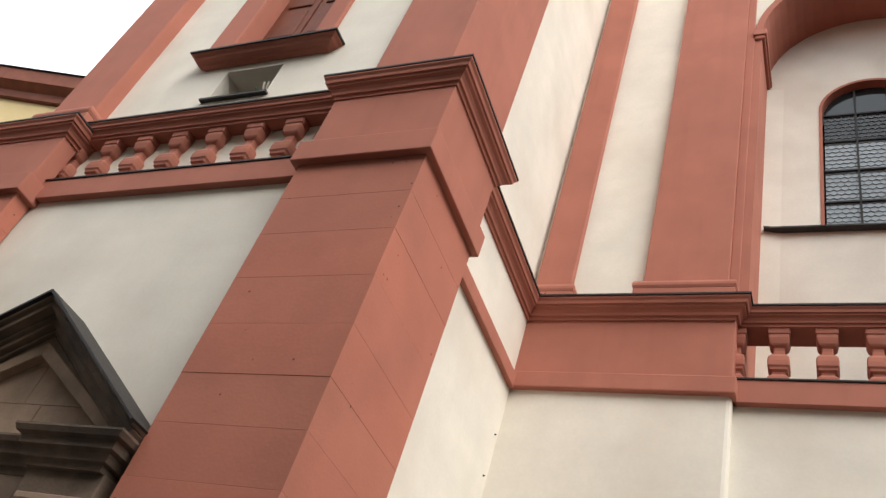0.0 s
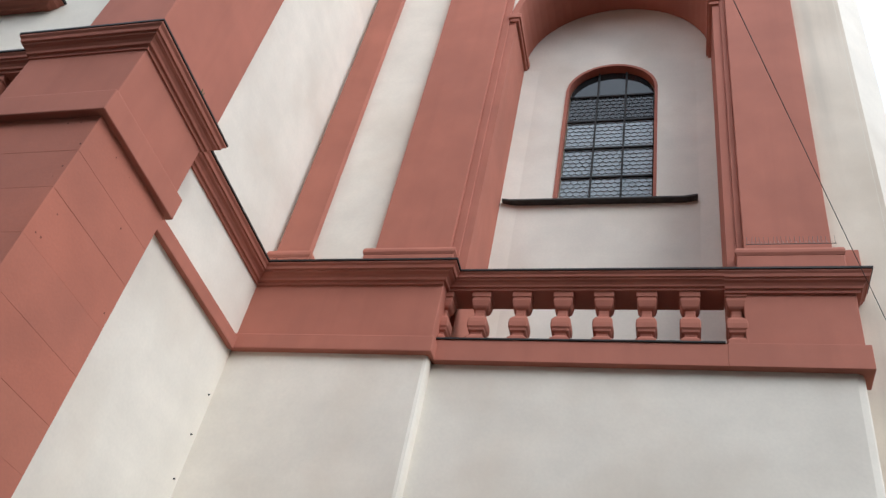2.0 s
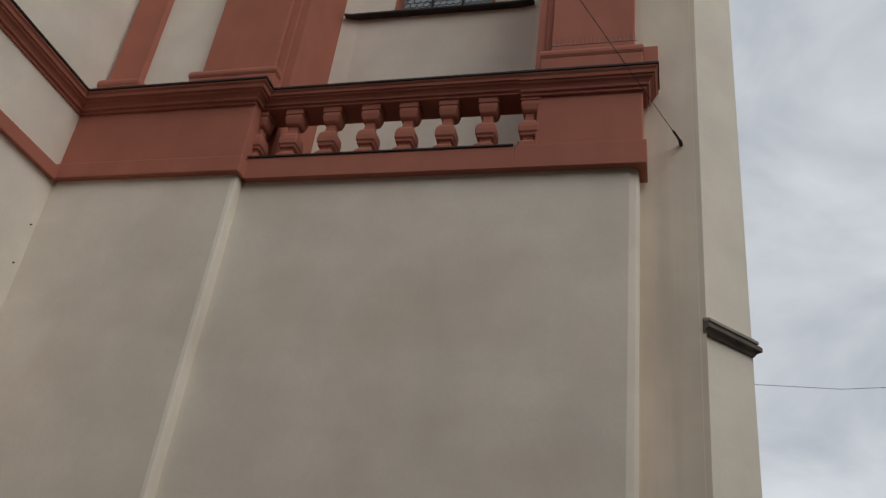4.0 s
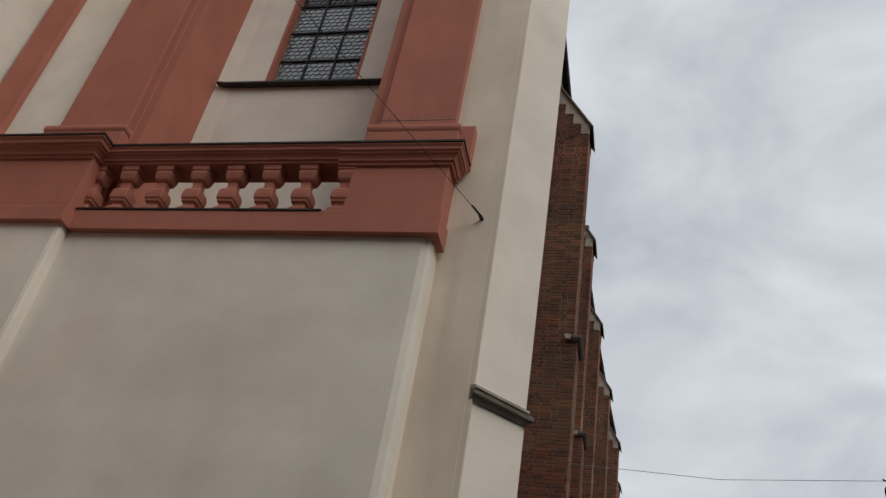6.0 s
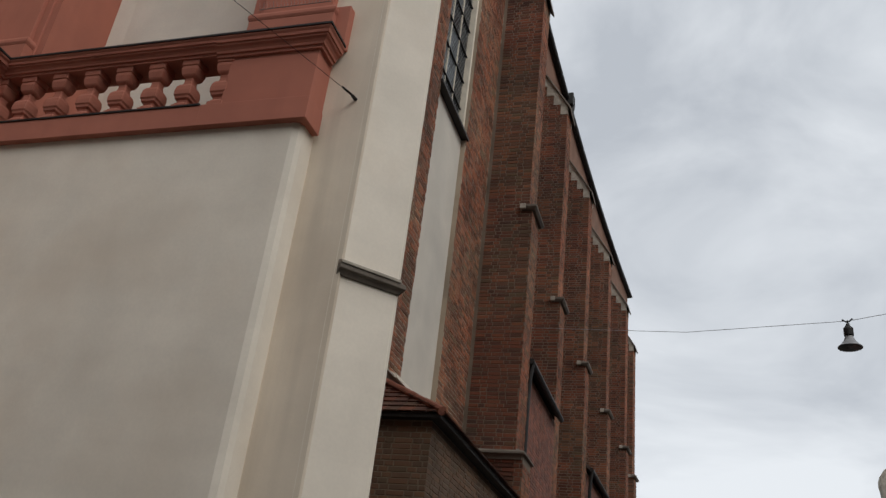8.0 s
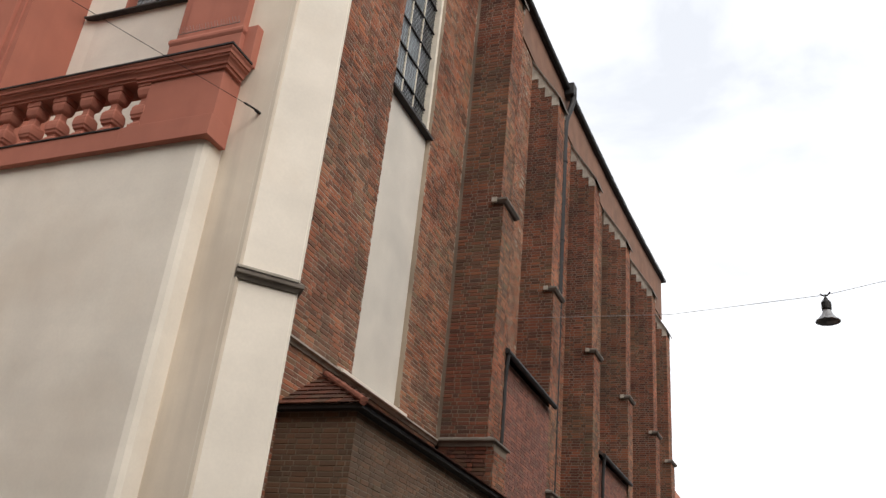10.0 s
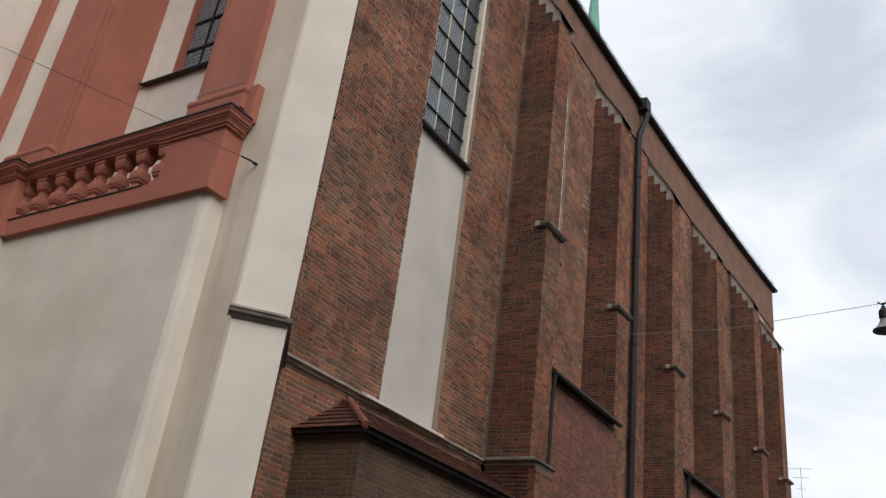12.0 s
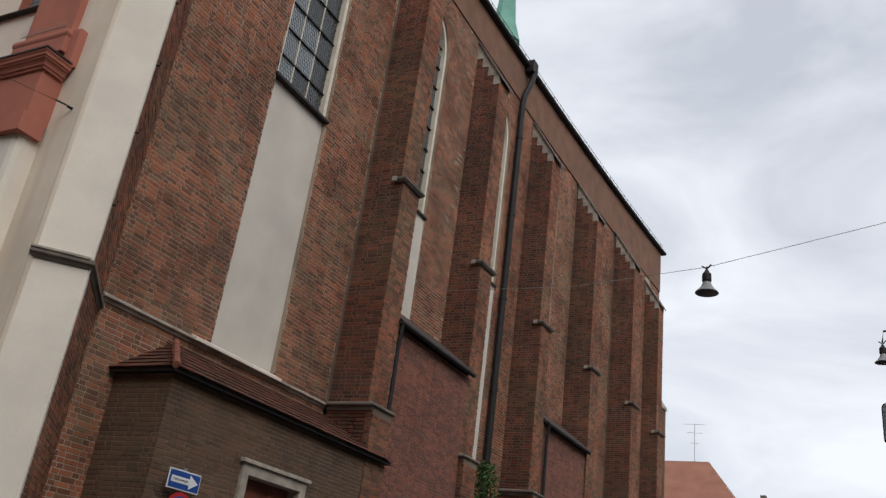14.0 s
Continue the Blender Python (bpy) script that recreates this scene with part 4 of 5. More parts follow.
part("roof_deck", bm, M_ROOFDARK, annex)


def tile_row(bm, a, b, up, n, w, rise_vec, hip):
    """Courses of overlapping roof tiles between two eave points, going up the slope."""
    a, b, up = Vector(a), Vector(b), Vector(up)
    along = (b - a)
    count = int(along.length / w)
    for r in range(n):
        f0, f1 = r / n, (r + 1.25) / n
        lead = hip * f0 / along.length
        for c in range(count):
            c0, c1 = max(lead, c / count), (c + 0.94) / count
            if c1 - c0 < 0.2 / count:
                continue
            p0 = a + along * c0
            p1 = a + along * c1
            lift = rise_vec * (0.03 + random.uniform(0, 0.008))
            q = [p0 + up * f0 + lift, p1 + up * f0 + lift, p1 + up * min(f1, 1.0) + rise_vec * 0.008, p0 + up * min(f1, 1.0) + rise_vec * 0.008]
            t = [bm.verts.new(v) for v in q]
            d = [bm.verts.new(v - rise_vec * 0.016) for v in q]
            bm.faces.new(t)
            bm.faces.new(d[::-1])
            for k in range(4):
                bm.faces.new((t[k], d[k], d[(k + 1) % 4], t[(k + 1) % 4]))
    return bm


slope_n = Vector((RZ - AZ, 0, EX - NAVE_X)).normalized()
tiles = part("roof_tiles", tile_row(bmesh.new(), (EX + 0.03, AY0 - 0.14, AZ + 0.05), (EX + 0.03, AY1, AZ + 0.05), (NAVE_X - EX, 0, RZ - AZ - 0.05), 7, 0.18, slope_n, PEAK_Y - AY0 + 0.14), M_TILE, annex, "clay roof tiles")
tiles["kind"] = "stuff"
# hip side: tiles narrow towards the peak
bm = bmesh.new()
hip_n = Vector((0, -(RZ - AZ), PEAK_Y - AY0 + 0.16)).normalized()
for r in range(7):
    f0, f1 = r / 7, (r + 1.2) / 7
    x_hi = NAVE_X + (EX - NAVE_X) * (1 - f0)
    m = max(1, int((x_hi - NAVE_X) / 0.18))
    for c in range(m):
        xa = NAVE_X + (x_hi - NAVE_X) * c / m
        xb = NAVE_X + (x_hi - NAVE_X) * (c + 0.94) / m
        q = []
        for x, f in ((xa, f0), (xb, f0), (xb, min(1, f1)), (xa, min(1, f1))):
            q.append(Vector((x, AY0 - 0.16 + (PEAK_Y - AY0 + 0.16) * f, AZ + 0.05 + (RZ - AZ - 0.05) * f)) + hip_n * (0.034 if f == f0 else 0.01))
        t = [bm.verts.new(p) for p in q]
        d = [bm.verts.new(p - hip_n * 0.016) for p in q]
        bm.faces.new(t)
        bm.faces.new(d[::-1])
        for k in range(4):
            bm.faces.new((t[k], d[k], d[(k + 1) % 4], t[(k + 1) % 4]))
hip = part("hip_tiles", bm, M_TILE, annex, "clay roof tiles of the hip")
hip["kind"] = "stuff"
# rounded ridge tiles on the hip line
for k in range(5):
    f = k / 5
    p0 = Vector((EX, AY0 - 0.16, AZ + 0.08)).lerp(Vector((NAVE_X + 0.05, PEAK_Y, RZ + 0.03)), f)
    p1 = Vector((EX, AY0 - 0.16, AZ + 0.08)).lerp(Vector((NAVE_X + 0.05, PEAK_Y, RZ + 0.03)), f + 0.24)
    bm = tube([p0, p1], 0.06 if k % 2 == 0 else 0.055, 10)
    part("ridge_tile", bm, M_RIDGE, annex)
part("flashing", sweep([(NAVE_X, PEAK_Y + 0.35), (NAVE_X, 15.15)], [(0.01, STRING + 0.0), (0.135, STRING - 0.01), (0.14, STRING + 0.04), (0.01, STRING + 0.10)]), M_WHITE, annex, "white mortar flashing")

# ---- infill walls between buttresses ----
def infill(y0, y1, top):
    w = placed(thing("infill_wall", "newer pinkish brick infill wall between the buttresses", "wall", group="infill walls"))
    part("core", box(NAVE_X + 0.2, NAVE_X + 0.98 - 0.012, y0, y1, 0.05, top), M_MORTAR_PINK, w)
    bm = add_slab(bmesh.new(), [(NAVE_X, top + 0.85), (NAVE_X + 1.10, top + 0.02), (NAVE_X + 1.10, top + 0.14), (NAVE_X, top + 0.97)], "y", y0, y1 - 0.02)
    part("roof", bm, M_ROOFDARK, w, "dark sloping roof strip", bevel=0.01)
    part("gutter", tube([(NAVE_X + 1.14, y0 - 0.05, top + 0.04), (NAVE_X + 1.14, y1, top + 0.02)], 0.065), M_IRON, w, "dark half-round gutter")
    p = part("downpipe", tube([(NAVE_X + 1.14, y0 + 0.05, top), (NAVE_X + 1.10, y0 + 0.08, top - 0.3), (NAVE_X + 1.08, y0 + 0.10, top - 0.6), (NAVE_X + 1.08, y0 + 0.10, 0.05)], 0.052), M_IRON, w, "dark downpipe")
    return w


infills = [infill(BUT0 + BUTW, BUT0 + PITCH, 7.90), infill(BUT0 + 2 * PITCH + BUTW, BUT0 + 3 * PITCH, 8.05)]

# ---- street things ----
# hanging lamp on its cable
LX, LY, LZ = 10.84, 19.52, 9.60
cab = thing("cable", "thin span cable across the street", "cable")
part("wire", tube([(3.4, 21.0, 10.1), (7.5, 20.2, 9.63), (LX, LY, LZ), (14.3, 19.5, 10.3), (19.5, 19.5, 11.65)], 0.0065, 5), M_LAMPGREY, cab)
lamp = thing("street_lamp", "grey bell-shaped street lamp hanging from a cable", "street lamp", group="street lamps")
part("shade", lathe([(0.06, -0.32), (0.08, -0.36), (0.115, -0.45), (0.18, -0.54), (0.24, -0.59), (0.25, -0.61), (0.225, -0.605), (0.16, -0.55), (0.09, -0.43), (0.045, -0.36)], 24, at=(LX, LY, LZ)), M_LAMPGREY, lamp)
part("housing", lathe([(0.095, -0.34), (0.10, -0.33), (0.10, -0.19), (0.09, -0.16), (0.055, -0.12), (0.03, -0.06), (0.02, -0.05)], 20, at=(LX, LY, LZ)), M_IRON, lamp, "dark housing")
part("hanger", tube([(LX, LY, LZ - 0.07), (LX, LY, LZ + 0.01)], 0.018), M_IRON, lamp)
part("clamp", tube([(LX - 0.10, LY + 0.02, LZ + 0.04), (LX - 0.03, LY, LZ - 0.02), (LX + 0.03, LY, LZ - 0.02), (LX + 0.10, LY - 0.02, LZ + 0.05)], 0.016), M_IRON, lamp)

# wire anchored in the recessed strip
wire = thing("cable", "thin dark stay wire anchored in the plaster", "cable")
part("wire", tube([(3.956, 8.55, 7.85), (0.1, -0.77, 7.96)], 0.0038, 5), M_IRON, wire)
part("anchor", tube([(3.95, 8.59, 7.84), (3.93, 8.47, 7.84)], 0.022), M_IRON, wire)
part("turnbuckle", tube([(3.92, 8.46, 7.852), (3.86, 8.31, 7.855)], 0.014), M_IRON, wire)

# traffic signs on a post before the annex
post = thing("sign_post", "one-way sign and no-stopping sign on a steel post", "traffic sign")
PX = AX + 0.10
part("post", tube([(PX + 0.02, 11.81, 0.05), (PX + 0.02, 11.81, 3.40)], 0.03), M_SIGNGREY, post, "grey steel post")
plate = part("one_way_plate", box(PX + 0.055, PX + 0.068, 11.45, 12.14, 3.06, 3.35), M_SIGNWHITE, post, "blue one-way sign with a white arrow", bevel=0.004)
part("blue_field", box(PX + 0.068, PX + 0.072, 11.47, 12.12, 3.08, 3.33), M_BLUE, plate)
arrow = [(11.51, 3.16), (11.90, 3.16), (11.90, 3.10), (12.09, 3.205), (11.90, 3.31), (11.90, 3.25), (11.51, 3.25)]
part("arrow", add_slab(bmesh.new(), arrow, "x", PX + 0.072, PX + 0.075), M_SIGNWHITE, plate, "white arrow")
txt = bpy.data.curves.new("lettering", "FONT")
txt.body, txt.size, txt.extrude, txt.align_x, txt.align_y = "Einbahnstraße", 0.055, 0.0008, "CENTER", "CENTER"
txt.materials.append(M_IRON)
t_ob = new("lettering", txt)
t_ob.parent = plate
t_ob.matrix_world = Matrix.Translation((PX + 0.0765, 11.71, 3.205)) @ Euler((radians(90), 0, radians(90))).to_matrix().to_4x4()
disc = part("no_stopping_disc", lathe([(0.30, 0), (0.30, 0.012)], 40), M_SIGNRED, post, "red and blue no-stopping disc")
disc.matrix_world = Matrix.Translation((PX + 0.055, 11.81, 2.74)) @ Euler((0, radians(90), 0)).to_matrix().to_4x4()
inner_disc = part("blue_disc", lathe([(0.245, 0.0), (0.245, 0.004)], 40), M_BLUE, disc)
inner_disc.location = (0, 0, 0.012)
lamp_two = copy_thing(lamp, Matrix.Translation((14.15 - LX, 28.6 - LY, 10.9 - LZ)))
part("bracket_arm", tube([(0, 0, 0), (0.05, 0, 0.35), (2.2, 0, 0.5), (5.4, 0, 0.45)], 0.03, 6), M_IRON, lamp_two).location = (LX, LY, LZ)

# back of a rounded sign on a pole
sp = thing("sign_post", "grey back of a rounded sign on a post", "traffic sign")
bm = bmesh.new()
rc = 0.06
corner = []
for cx_, cz_, a0 in ((0.21 - rc, 0.22 - rc, 0), (-0.21 + rc, 0.22 - rc, 90), (-0.21 + rc, -0.22 + rc, 180), (0.21 - rc, -0.22 + rc, 270)):
    corner += arc(cx_, cz_, rc, a0, a0 + 90, 5)
add_slab(bm, [(14.28 + x, 4.27 + z) for x, z in corner], "y", 12.10, 12.125)
plate2 = part("plate", bm, M_SIGNGREY, sp)
bm = bmesh.new()
big = [(14.28 + x * 1.05, 4.27 + z * 1.05) for x, z in corner]
add_slab(bm, big, "y", 12.126, 12.14)
part("rim", bm, M_IRON, plate2, "dark rim")
part("post", tube([(14.36, 12.18, 0.0), (14.36, 12.18, 4.56)], 0.035), M_SIGNGREY, sp)

# ---- portal with a broken stone pediment ----
portal = thing("portal", "brown weathered sandstone portal with a triangular pediment", "portal")
PXC, PY, PZ = -6.70, GATE_Y, 4.04
prof = [(-0.10, PZ - 0.26), (0.03, PZ - 0.26), (0.04, PZ - 0.21), (0.07, PZ - 0.20), (0.09, PZ - 0.14), (0.13, PZ - 0.12), (0.14, PZ - 0.06), (0.18, PZ - 0.04), (0.20, PZ), (0.20, PZ + 0.02), (-0.10, PZ + 0.05)]
part("cornice", sweep([(PXC - 1.60, PY), (PXC - 1.60, PY - 0.28), (PXC - 0.88, PY - 0.28), (PXC - 0.88, PY - 0.08), (PXC + 0.88, PY - 0.08), (PXC + 0.88, PY - 0.28), (PXC + 1.60, PY - 0.28), (PXC + 1.60, PY)], prof), M_PORTAL_DARK, portal, "dark moulded cornice")
for side in (-1, 1):
    part("entablature_block", box(PXC + side * 1.24 - 0.40, PXC + side * 1.24 + 0.40, PY - 0.26, PY + 0.01, PZ - 0.62, PZ - 0.25), M_PORTAL_DARK, portal, bevel=0.012)
    part("architrave", box(PXC + side * 1.24 - 0.34, PXC + side * 1.24 + 0.34, PY - 0.29, PY + 0.01, PZ - 0.52, PZ - 0.46), M_PORTAL, portal, bevel=0.012)
part("frieze", box(PXC - 0.90, PXC + 0.90, PY - 0.10, PY + 0.02, PZ - 0.62, PZ - 0.25), M_PORTAL, portal, bevel=0.01)
part("backing", box(PXC - 1.38, PXC + 1.38, PY - 0.05, PY + 0.02, PZ - 0.3, PZ + 0.1), M_PORTAL, portal)
# tympanum of cut blocks
tw, th_ = 1.48, 1.10
rng = random.Random(11)
for r_, (f0, f1) in enumerate(((0.0, 0.36), (0.36, 0.72), (0.72, 1.0))):
    cuts = sorted([-1.0, 1.0] + ([-0.45, 0.2], [0.05], [])[r_])
    for ca, cb in zip(cuts, cuts[1:]):
        z0_, z1_ = PZ + 0.02 + th_ * f0, PZ + 0.02 + th_ * f1
        w0, w1 = tw * (1 - f0), tw * (1 - f1)
        xa0, xb0 = max(ca * tw, -w0), min(cb * tw, w0)
        xa1, xb1 = max(ca * tw, -w1), min(cb * tw, w1)
        poly = [(PXC + xa0 + 0.004, z0_ + 0.003), (PXC + xb0 - 0.004, z0_ + 0.003), (PXC + max(xb1, xa1 + 0.02) - 0.004, z1_ - 0.003), (PXC + xa1 + 0.004, z1_ - 0.003)]
        part("tympanum_block", add_slab(bmesh.new(), poly, "y", PY - 0.09 + rng.uniform(-0.006, 0.006), PY + 0.02), M_PORTAL, portal)
APEX = PZ + 1.28
for side in (-1, 1):
    bm = bmesh.new()
    x_end, z_end = PXC + side * 1.78, PZ + 0.02
    d = Vector((PXC - x_end, APEX - z_end)).normalized()
    nrm = Vector((-d.y, d.x)) if side > 0 else Vector((d.y, -d.x))
    if nrm.y < 0:
        nrm = -nrm
    for off, th, reach in ((-0.24, 0.10, 0.17), (-0.13, 0.035, 0.21), (-0.09, 0.05, 0.27), (-0.035, 0.03, 0.31), (0.0, 0.05, 0.40), (0.055, 0.03, 0.45)):
        a0 = Vector((x_end, z_end)) + nrm * off
        a1 = Vector((PXC, APEX)) + nrm * off
        a1.x = PXC
        a1.y = APEX + off / max(0.2, abs(nrm.y))
        b0, b1 = a0 + nrm * th, Vector((PXC, a1.y + th / max(0.2, abs(nrm.y))))
        part("raking_moulding", add_slab(bmesh.new(), [tuple(a0), tuple(a1), tuple(b1), tuple(b0)], "y", PY - reach, PY + 0.01), M_PORTAL_DARK, portal, "dark raking cornice moulding", bevel=0.006)
    a0, a1 = Vector((x_end - side * 0.36, z_end + 0.02)), Vector((PXC, APEX - 0.40))
    part("inner_moulding", add_slab(bmesh.new(), [tuple(a0), tuple(a1), (a1.x, a1.y + 0.14), (a0.x + side * 0.20, a0.y)], "y", PY - 0.19, PY + 0.01), M_PORTAL, portal, "pale worn inner moulding", bevel=0.01)
    a0 = Vector((x_end, z_end)) + nrm * 0.085
    b1z = APEX + 0.085 / max(0.2, abs(nrm.y))
    part("sheet_cover", add_slab(bmesh.new(), [tuple(a0), (PXC, b1z), (PXC, b1z + 0.03), tuple(a0 + nrm * 0.02)], "y", PY - 0.49, PY + 0.01), M_SHEET, portal, "dark sheet metal cover")
    cap = part("capital", box(PXC + side * 1.24 - 0.27, PXC + side * 1.24 + 0.27, PY - 0.25, PY + 0.01, PZ - 0.70, PZ - 0.63), M_PORTAL, portal, "worn carved capital", bevel=0.015)
    for sx in (-0.19, 0.19):
        vol = part("volute", lathe([(0.03, -0.02), (0.05, 0.0), (0.10, 0.01), (0.115, 0.05), (0.115, 0.22)], 16), M_PORTAL, cap)
        vol.matrix_world = Matrix.Translation((PXC + side * 1.24 + sx, PY - 0.24, PZ - 0.80)) @ Euler((radians(-90), 0, 0)).to_matrix().to_4x4()
    part("neck", box(PXC + side * 1.24 - 0.19, PXC + side * 1.24 + 0.19, PY - 0.2, PY + 0.01, PZ - 1.0, PZ - 0.70), M_PORTAL, cap, bevel=0.02)
    part("pilaster_strip", box(PXC + side * 1.25 - 0.18, PXC + side * 1.25 + 0.18, PY - 0.16, PY + 0.01, 0.1, PZ - 0.72), M_PORTAL, portal, bevel=0.02)
part("door", box(PXC - 0.95, PXC + 0.95, PY - 0.05, PY + 0.01, 0.1, PZ - 0.95), M_WOOD, portal, "brown wooden door", bevel=0.01)

# ---- shuttered window and small niche of the upper front ----
sw = structure(new("window_8"), "brown louvred shutter window with a red surround", "window")
fx0, fx1, fz0, fz1 = WIN
fr_in = [(fx0 + 0.012, fz0), (fx0 + 0.012, fz1 - 0.012), (fx1 - 0.012, fz1 - 0.012), (fx1 - 0.012, fz0)]
fr_out = [(fx0 - 0.42, fz0), (fx0 - 0.42, fz1 + 0.34), (fx1 + 0.28, fz1 + 0.34), (fx1 + 0.28, fz0)]
part("window_frame", add_slab(bmesh.new(), fr_in + fr_out[::-1], "y", UPF - 0.06, UPF + 0.30), M_RED, sw, "red surround", bevel=0.02)
part("window_sill", sweep([(fx0 - 0.22, UPF), (fx0 - 0.22, UPF - 0.06), (fx1 + 0.38, UPF - 0.06), (fx1 + 0.38, UPF)], [(-0.05, fz0 - 0.12), (0.02, fz0 - 0.12), (0.05, fz0 - 0.09), (0.11, fz0 - 0.07), (0.13, fz0 - 0.03), (0.17, fz0 - 0.015), (0.17, fz0), (-0.05, fz0 + 0.02)]), M_RED, sw, "moulded red sill")
part("sill_cover", box(fx0 - 0.41, fx1 + 0.57, UPF - 0.25, UPF + 0.02, fz0 + 0.002, fz0 + 0.03), M_SHEET, sw, "dark sheet metal cover")
for k in range(2):
    xa = fx0 + k * (fx1 - fx0) / 2 + 0.02
    xb = xa + (fx1 - fx0) / 2 - 0.04
    sh = part("shutter", box(xa, xb, UPF + 0.26, UPF + 0.32, fz0 + 0.02, fz1 - 0.02), M_WOOD, sw, "brown wooden shutter", bevel=0.005)
    for z0_ in (fz0 + 0.12, fz0 + 0.95, fz0 + 1.75):
        part("panel", box(xa + 0.10, xb - 0.10, UPF + 0.235, UPF + 0.27, z0_, z0_ + 0.68), M_WOOD, sh, bevel=0.025)
tagged(part("niche_back", box(HOLE[0] - 0.05, HOLE[1] + 0.05, UPF + 0.45, UPF + 0.5, HOLE[2] - 0.05, HOLE[3] + 0.05), M_PANEL), "grey plaster back of a small wall niche", "wall niche", kind="structure")
tagged(part("niche_ledge", box(HOLE[0] - 0.08, HOLE[1] + 0.06, UPF - 0.06, UPF + 0.45, HOLE[2] - 0.03, HOLE[2] + 0.002), M_SHEET), "dark metal ledge of a small wall niche", "ledge", kind="structure")
plant = thing("dry_plant", "withered pale plant growing in the wall niche", "plant")
rng = random.Random(5)
for k in range(9):
    a = rng.uniform(0, 2 * math.pi)
    h = rng.uniform(0.15, 0.42)
    base_p = Vector((HOLE[1] - 0.22, UPF + 0.2, HOLE[2] + 0.003))
    tip = base_p + Vector((0.2 * math.cos(a), 0.12 * math.sin(a), h))
    part("stem", tube([base_p, base_p.lerp(tip, 0.5) + Vector((0, 0, 0.05)), tip], 0.014, 5), M_FRAME if k % 3 else M_LEAF, plant)

# neighbouring yellow house with a brown eaves cornice
nb = thing("house", "yellow rendered house with a brown boxed eave", "house")
part("wall", box(-16, 6, 0, 10, 0.0, 18.6), M_YELLOW, nb)
part("eave", sweep([(-16, 0), (6, 0)], [(-0.1, 18.3), (0.15, 18.3), (0.2, 18.55), (0.5, 18.7), (0.55, 19.15), (-0.1, 19.2)]), M_WOOD, nb, "brown boxed eave")
part("roof", add_slab(bmesh.new(), [(-0.62, 19.18), (10.6, 19.18), (5.0, 23.5)], "x", -16, 6), M_ROOFDARK, nb, "dark tiled roof")
nb.matrix_world = pose(-23.2, 9.3, 0, 0, 0, 17)
# cornice stub beside the upper pilaster
structure(part("trim_upper_cornice", sweep([(UL - 0.02, 5.6), (UL - 0.02, 4.62)][::-1], [(-0.35, 11.3), (-0.30, 11.3), (-0.22, 11.4), (-0.05, 11.4), (0.0, 11.5), (0.02, 11.75), (-0.35, 11.75)]), M_RED), "red cornice end beside the upper pilaster", "cornice")

# ---- far things over the street ----
spire = thing("roof_turret", "green copper spire of a ridge turret", "turret")
part("base", lathe([(1.0, 0), (1.0, 4.2)], 8, at=(-5.9, 41.8, 32.0)), M_COPPER, spire)
part("spire", lathe([(1.15, 0), (0.75, 1.5), (0.35, 6.0), (0.03, 11.0)], 8, at=(-5.9, 41.8, 36.2)), M_COPPER, spire)

far = thing("house", "far house with a hipped red tile roof", "house", group="far houses")
part("wall", box(-13.5, 2.2, 78, 92, 0, 12.4), M_YELLOW, far)
bm = bmesh.new()
v = [bm.verts.new(p) for p in ((-14, 77.5, 12.3), (3.9, 77.5, 12.3), (3.9, 92.5, 12.3), (-14, 92.5, 12.3), (-9, 84, 19.0), (-0.9, 84, 19.0))]
for f in ((0, 1, 5, 4), (1, 2, 5), (2, 3, 4, 5), (3, 0, 4), (0, 3, 2, 1)):
    bm.faces.new([v[i] for i in f])
part("roof", bm, M_FARROOF, far, "red tile roof")
part("chimney", box(3.5, 4.0, 84, 84.8, 12, 16.2), M_STONE_DARK, far)
ant = thing("antenna", "thin rooftop television antenna", "antenna")
part("mast", tube([(-2.2, 84, 18.9), (-2.2, 84, 22.6)], 0.025, 5), M_LAMPGREY, ant)
for z_, w_ in ((22.5, 1.0), (21.7, 0.7), (20.7, 0.35)):
    part("rod", tube([(-2.2 - w_, 84, z_), (-2.2 + w_, 84, z_ - 0.05)], 0.018, 5), M_LAMPGREY, ant)

gab = thing("house", "far house with a curved stone scroll gable", "house", group="far houses")
GX, GYY, GZ = 20.2, 62.0, 12.6
part("wall", box(GX - 3, GX + 12, GYY, GYY + 12, 0, GZ + 1.2), M_PANEL, gab)
gable_pts = [(GX - 2.6, GZ), (GX - 2.4, GZ + 1.4), (GX - 1.7, GZ + 2.4), (GX - 1.7, GZ + 3.1)] + arc(GX - 0.5, GZ + 3.8, 1.3, 200, 20, 12) + [(GX + 0.9, GZ + 3.6), (GX + 1.0, GZ + 2.9)] + arc(GX + 1.9, GZ + 2.2, 1.1, 140, 0, 8) + [(GX + 6, GZ + 2.2), (GX + 6, GZ)]
part("scroll_gable", add_slab(bmesh.new(), gable_pts, "y", GYY - 0.3, GYY + 0.6), M_STONE, gab, "weathered stone scroll gable", bevel=0.08)

# unseen houses added to close the street behind and beside the camera, blocking sky
for k, (xa, xb, h) in enumerate(((-34, -16, 15.0), (-16, -2, 16.5), (-2, 11, 17.0), (11, 30, 17.0))):
    hs = thing("house", "unseen plain grey rendered house, added across the street to block sky", "house", group="street houses")
    part("wall", box(xa, xb - 0.05, -22, -8.0, 0, h), M_HOUSE, hs)
    part("roof", add_slab(bmesh.new(), [(-22.3, h), (-7.6, h), (-14.9, h + 4.5)], "x", xa, xb - 0.06), M_FARROOF, hs)
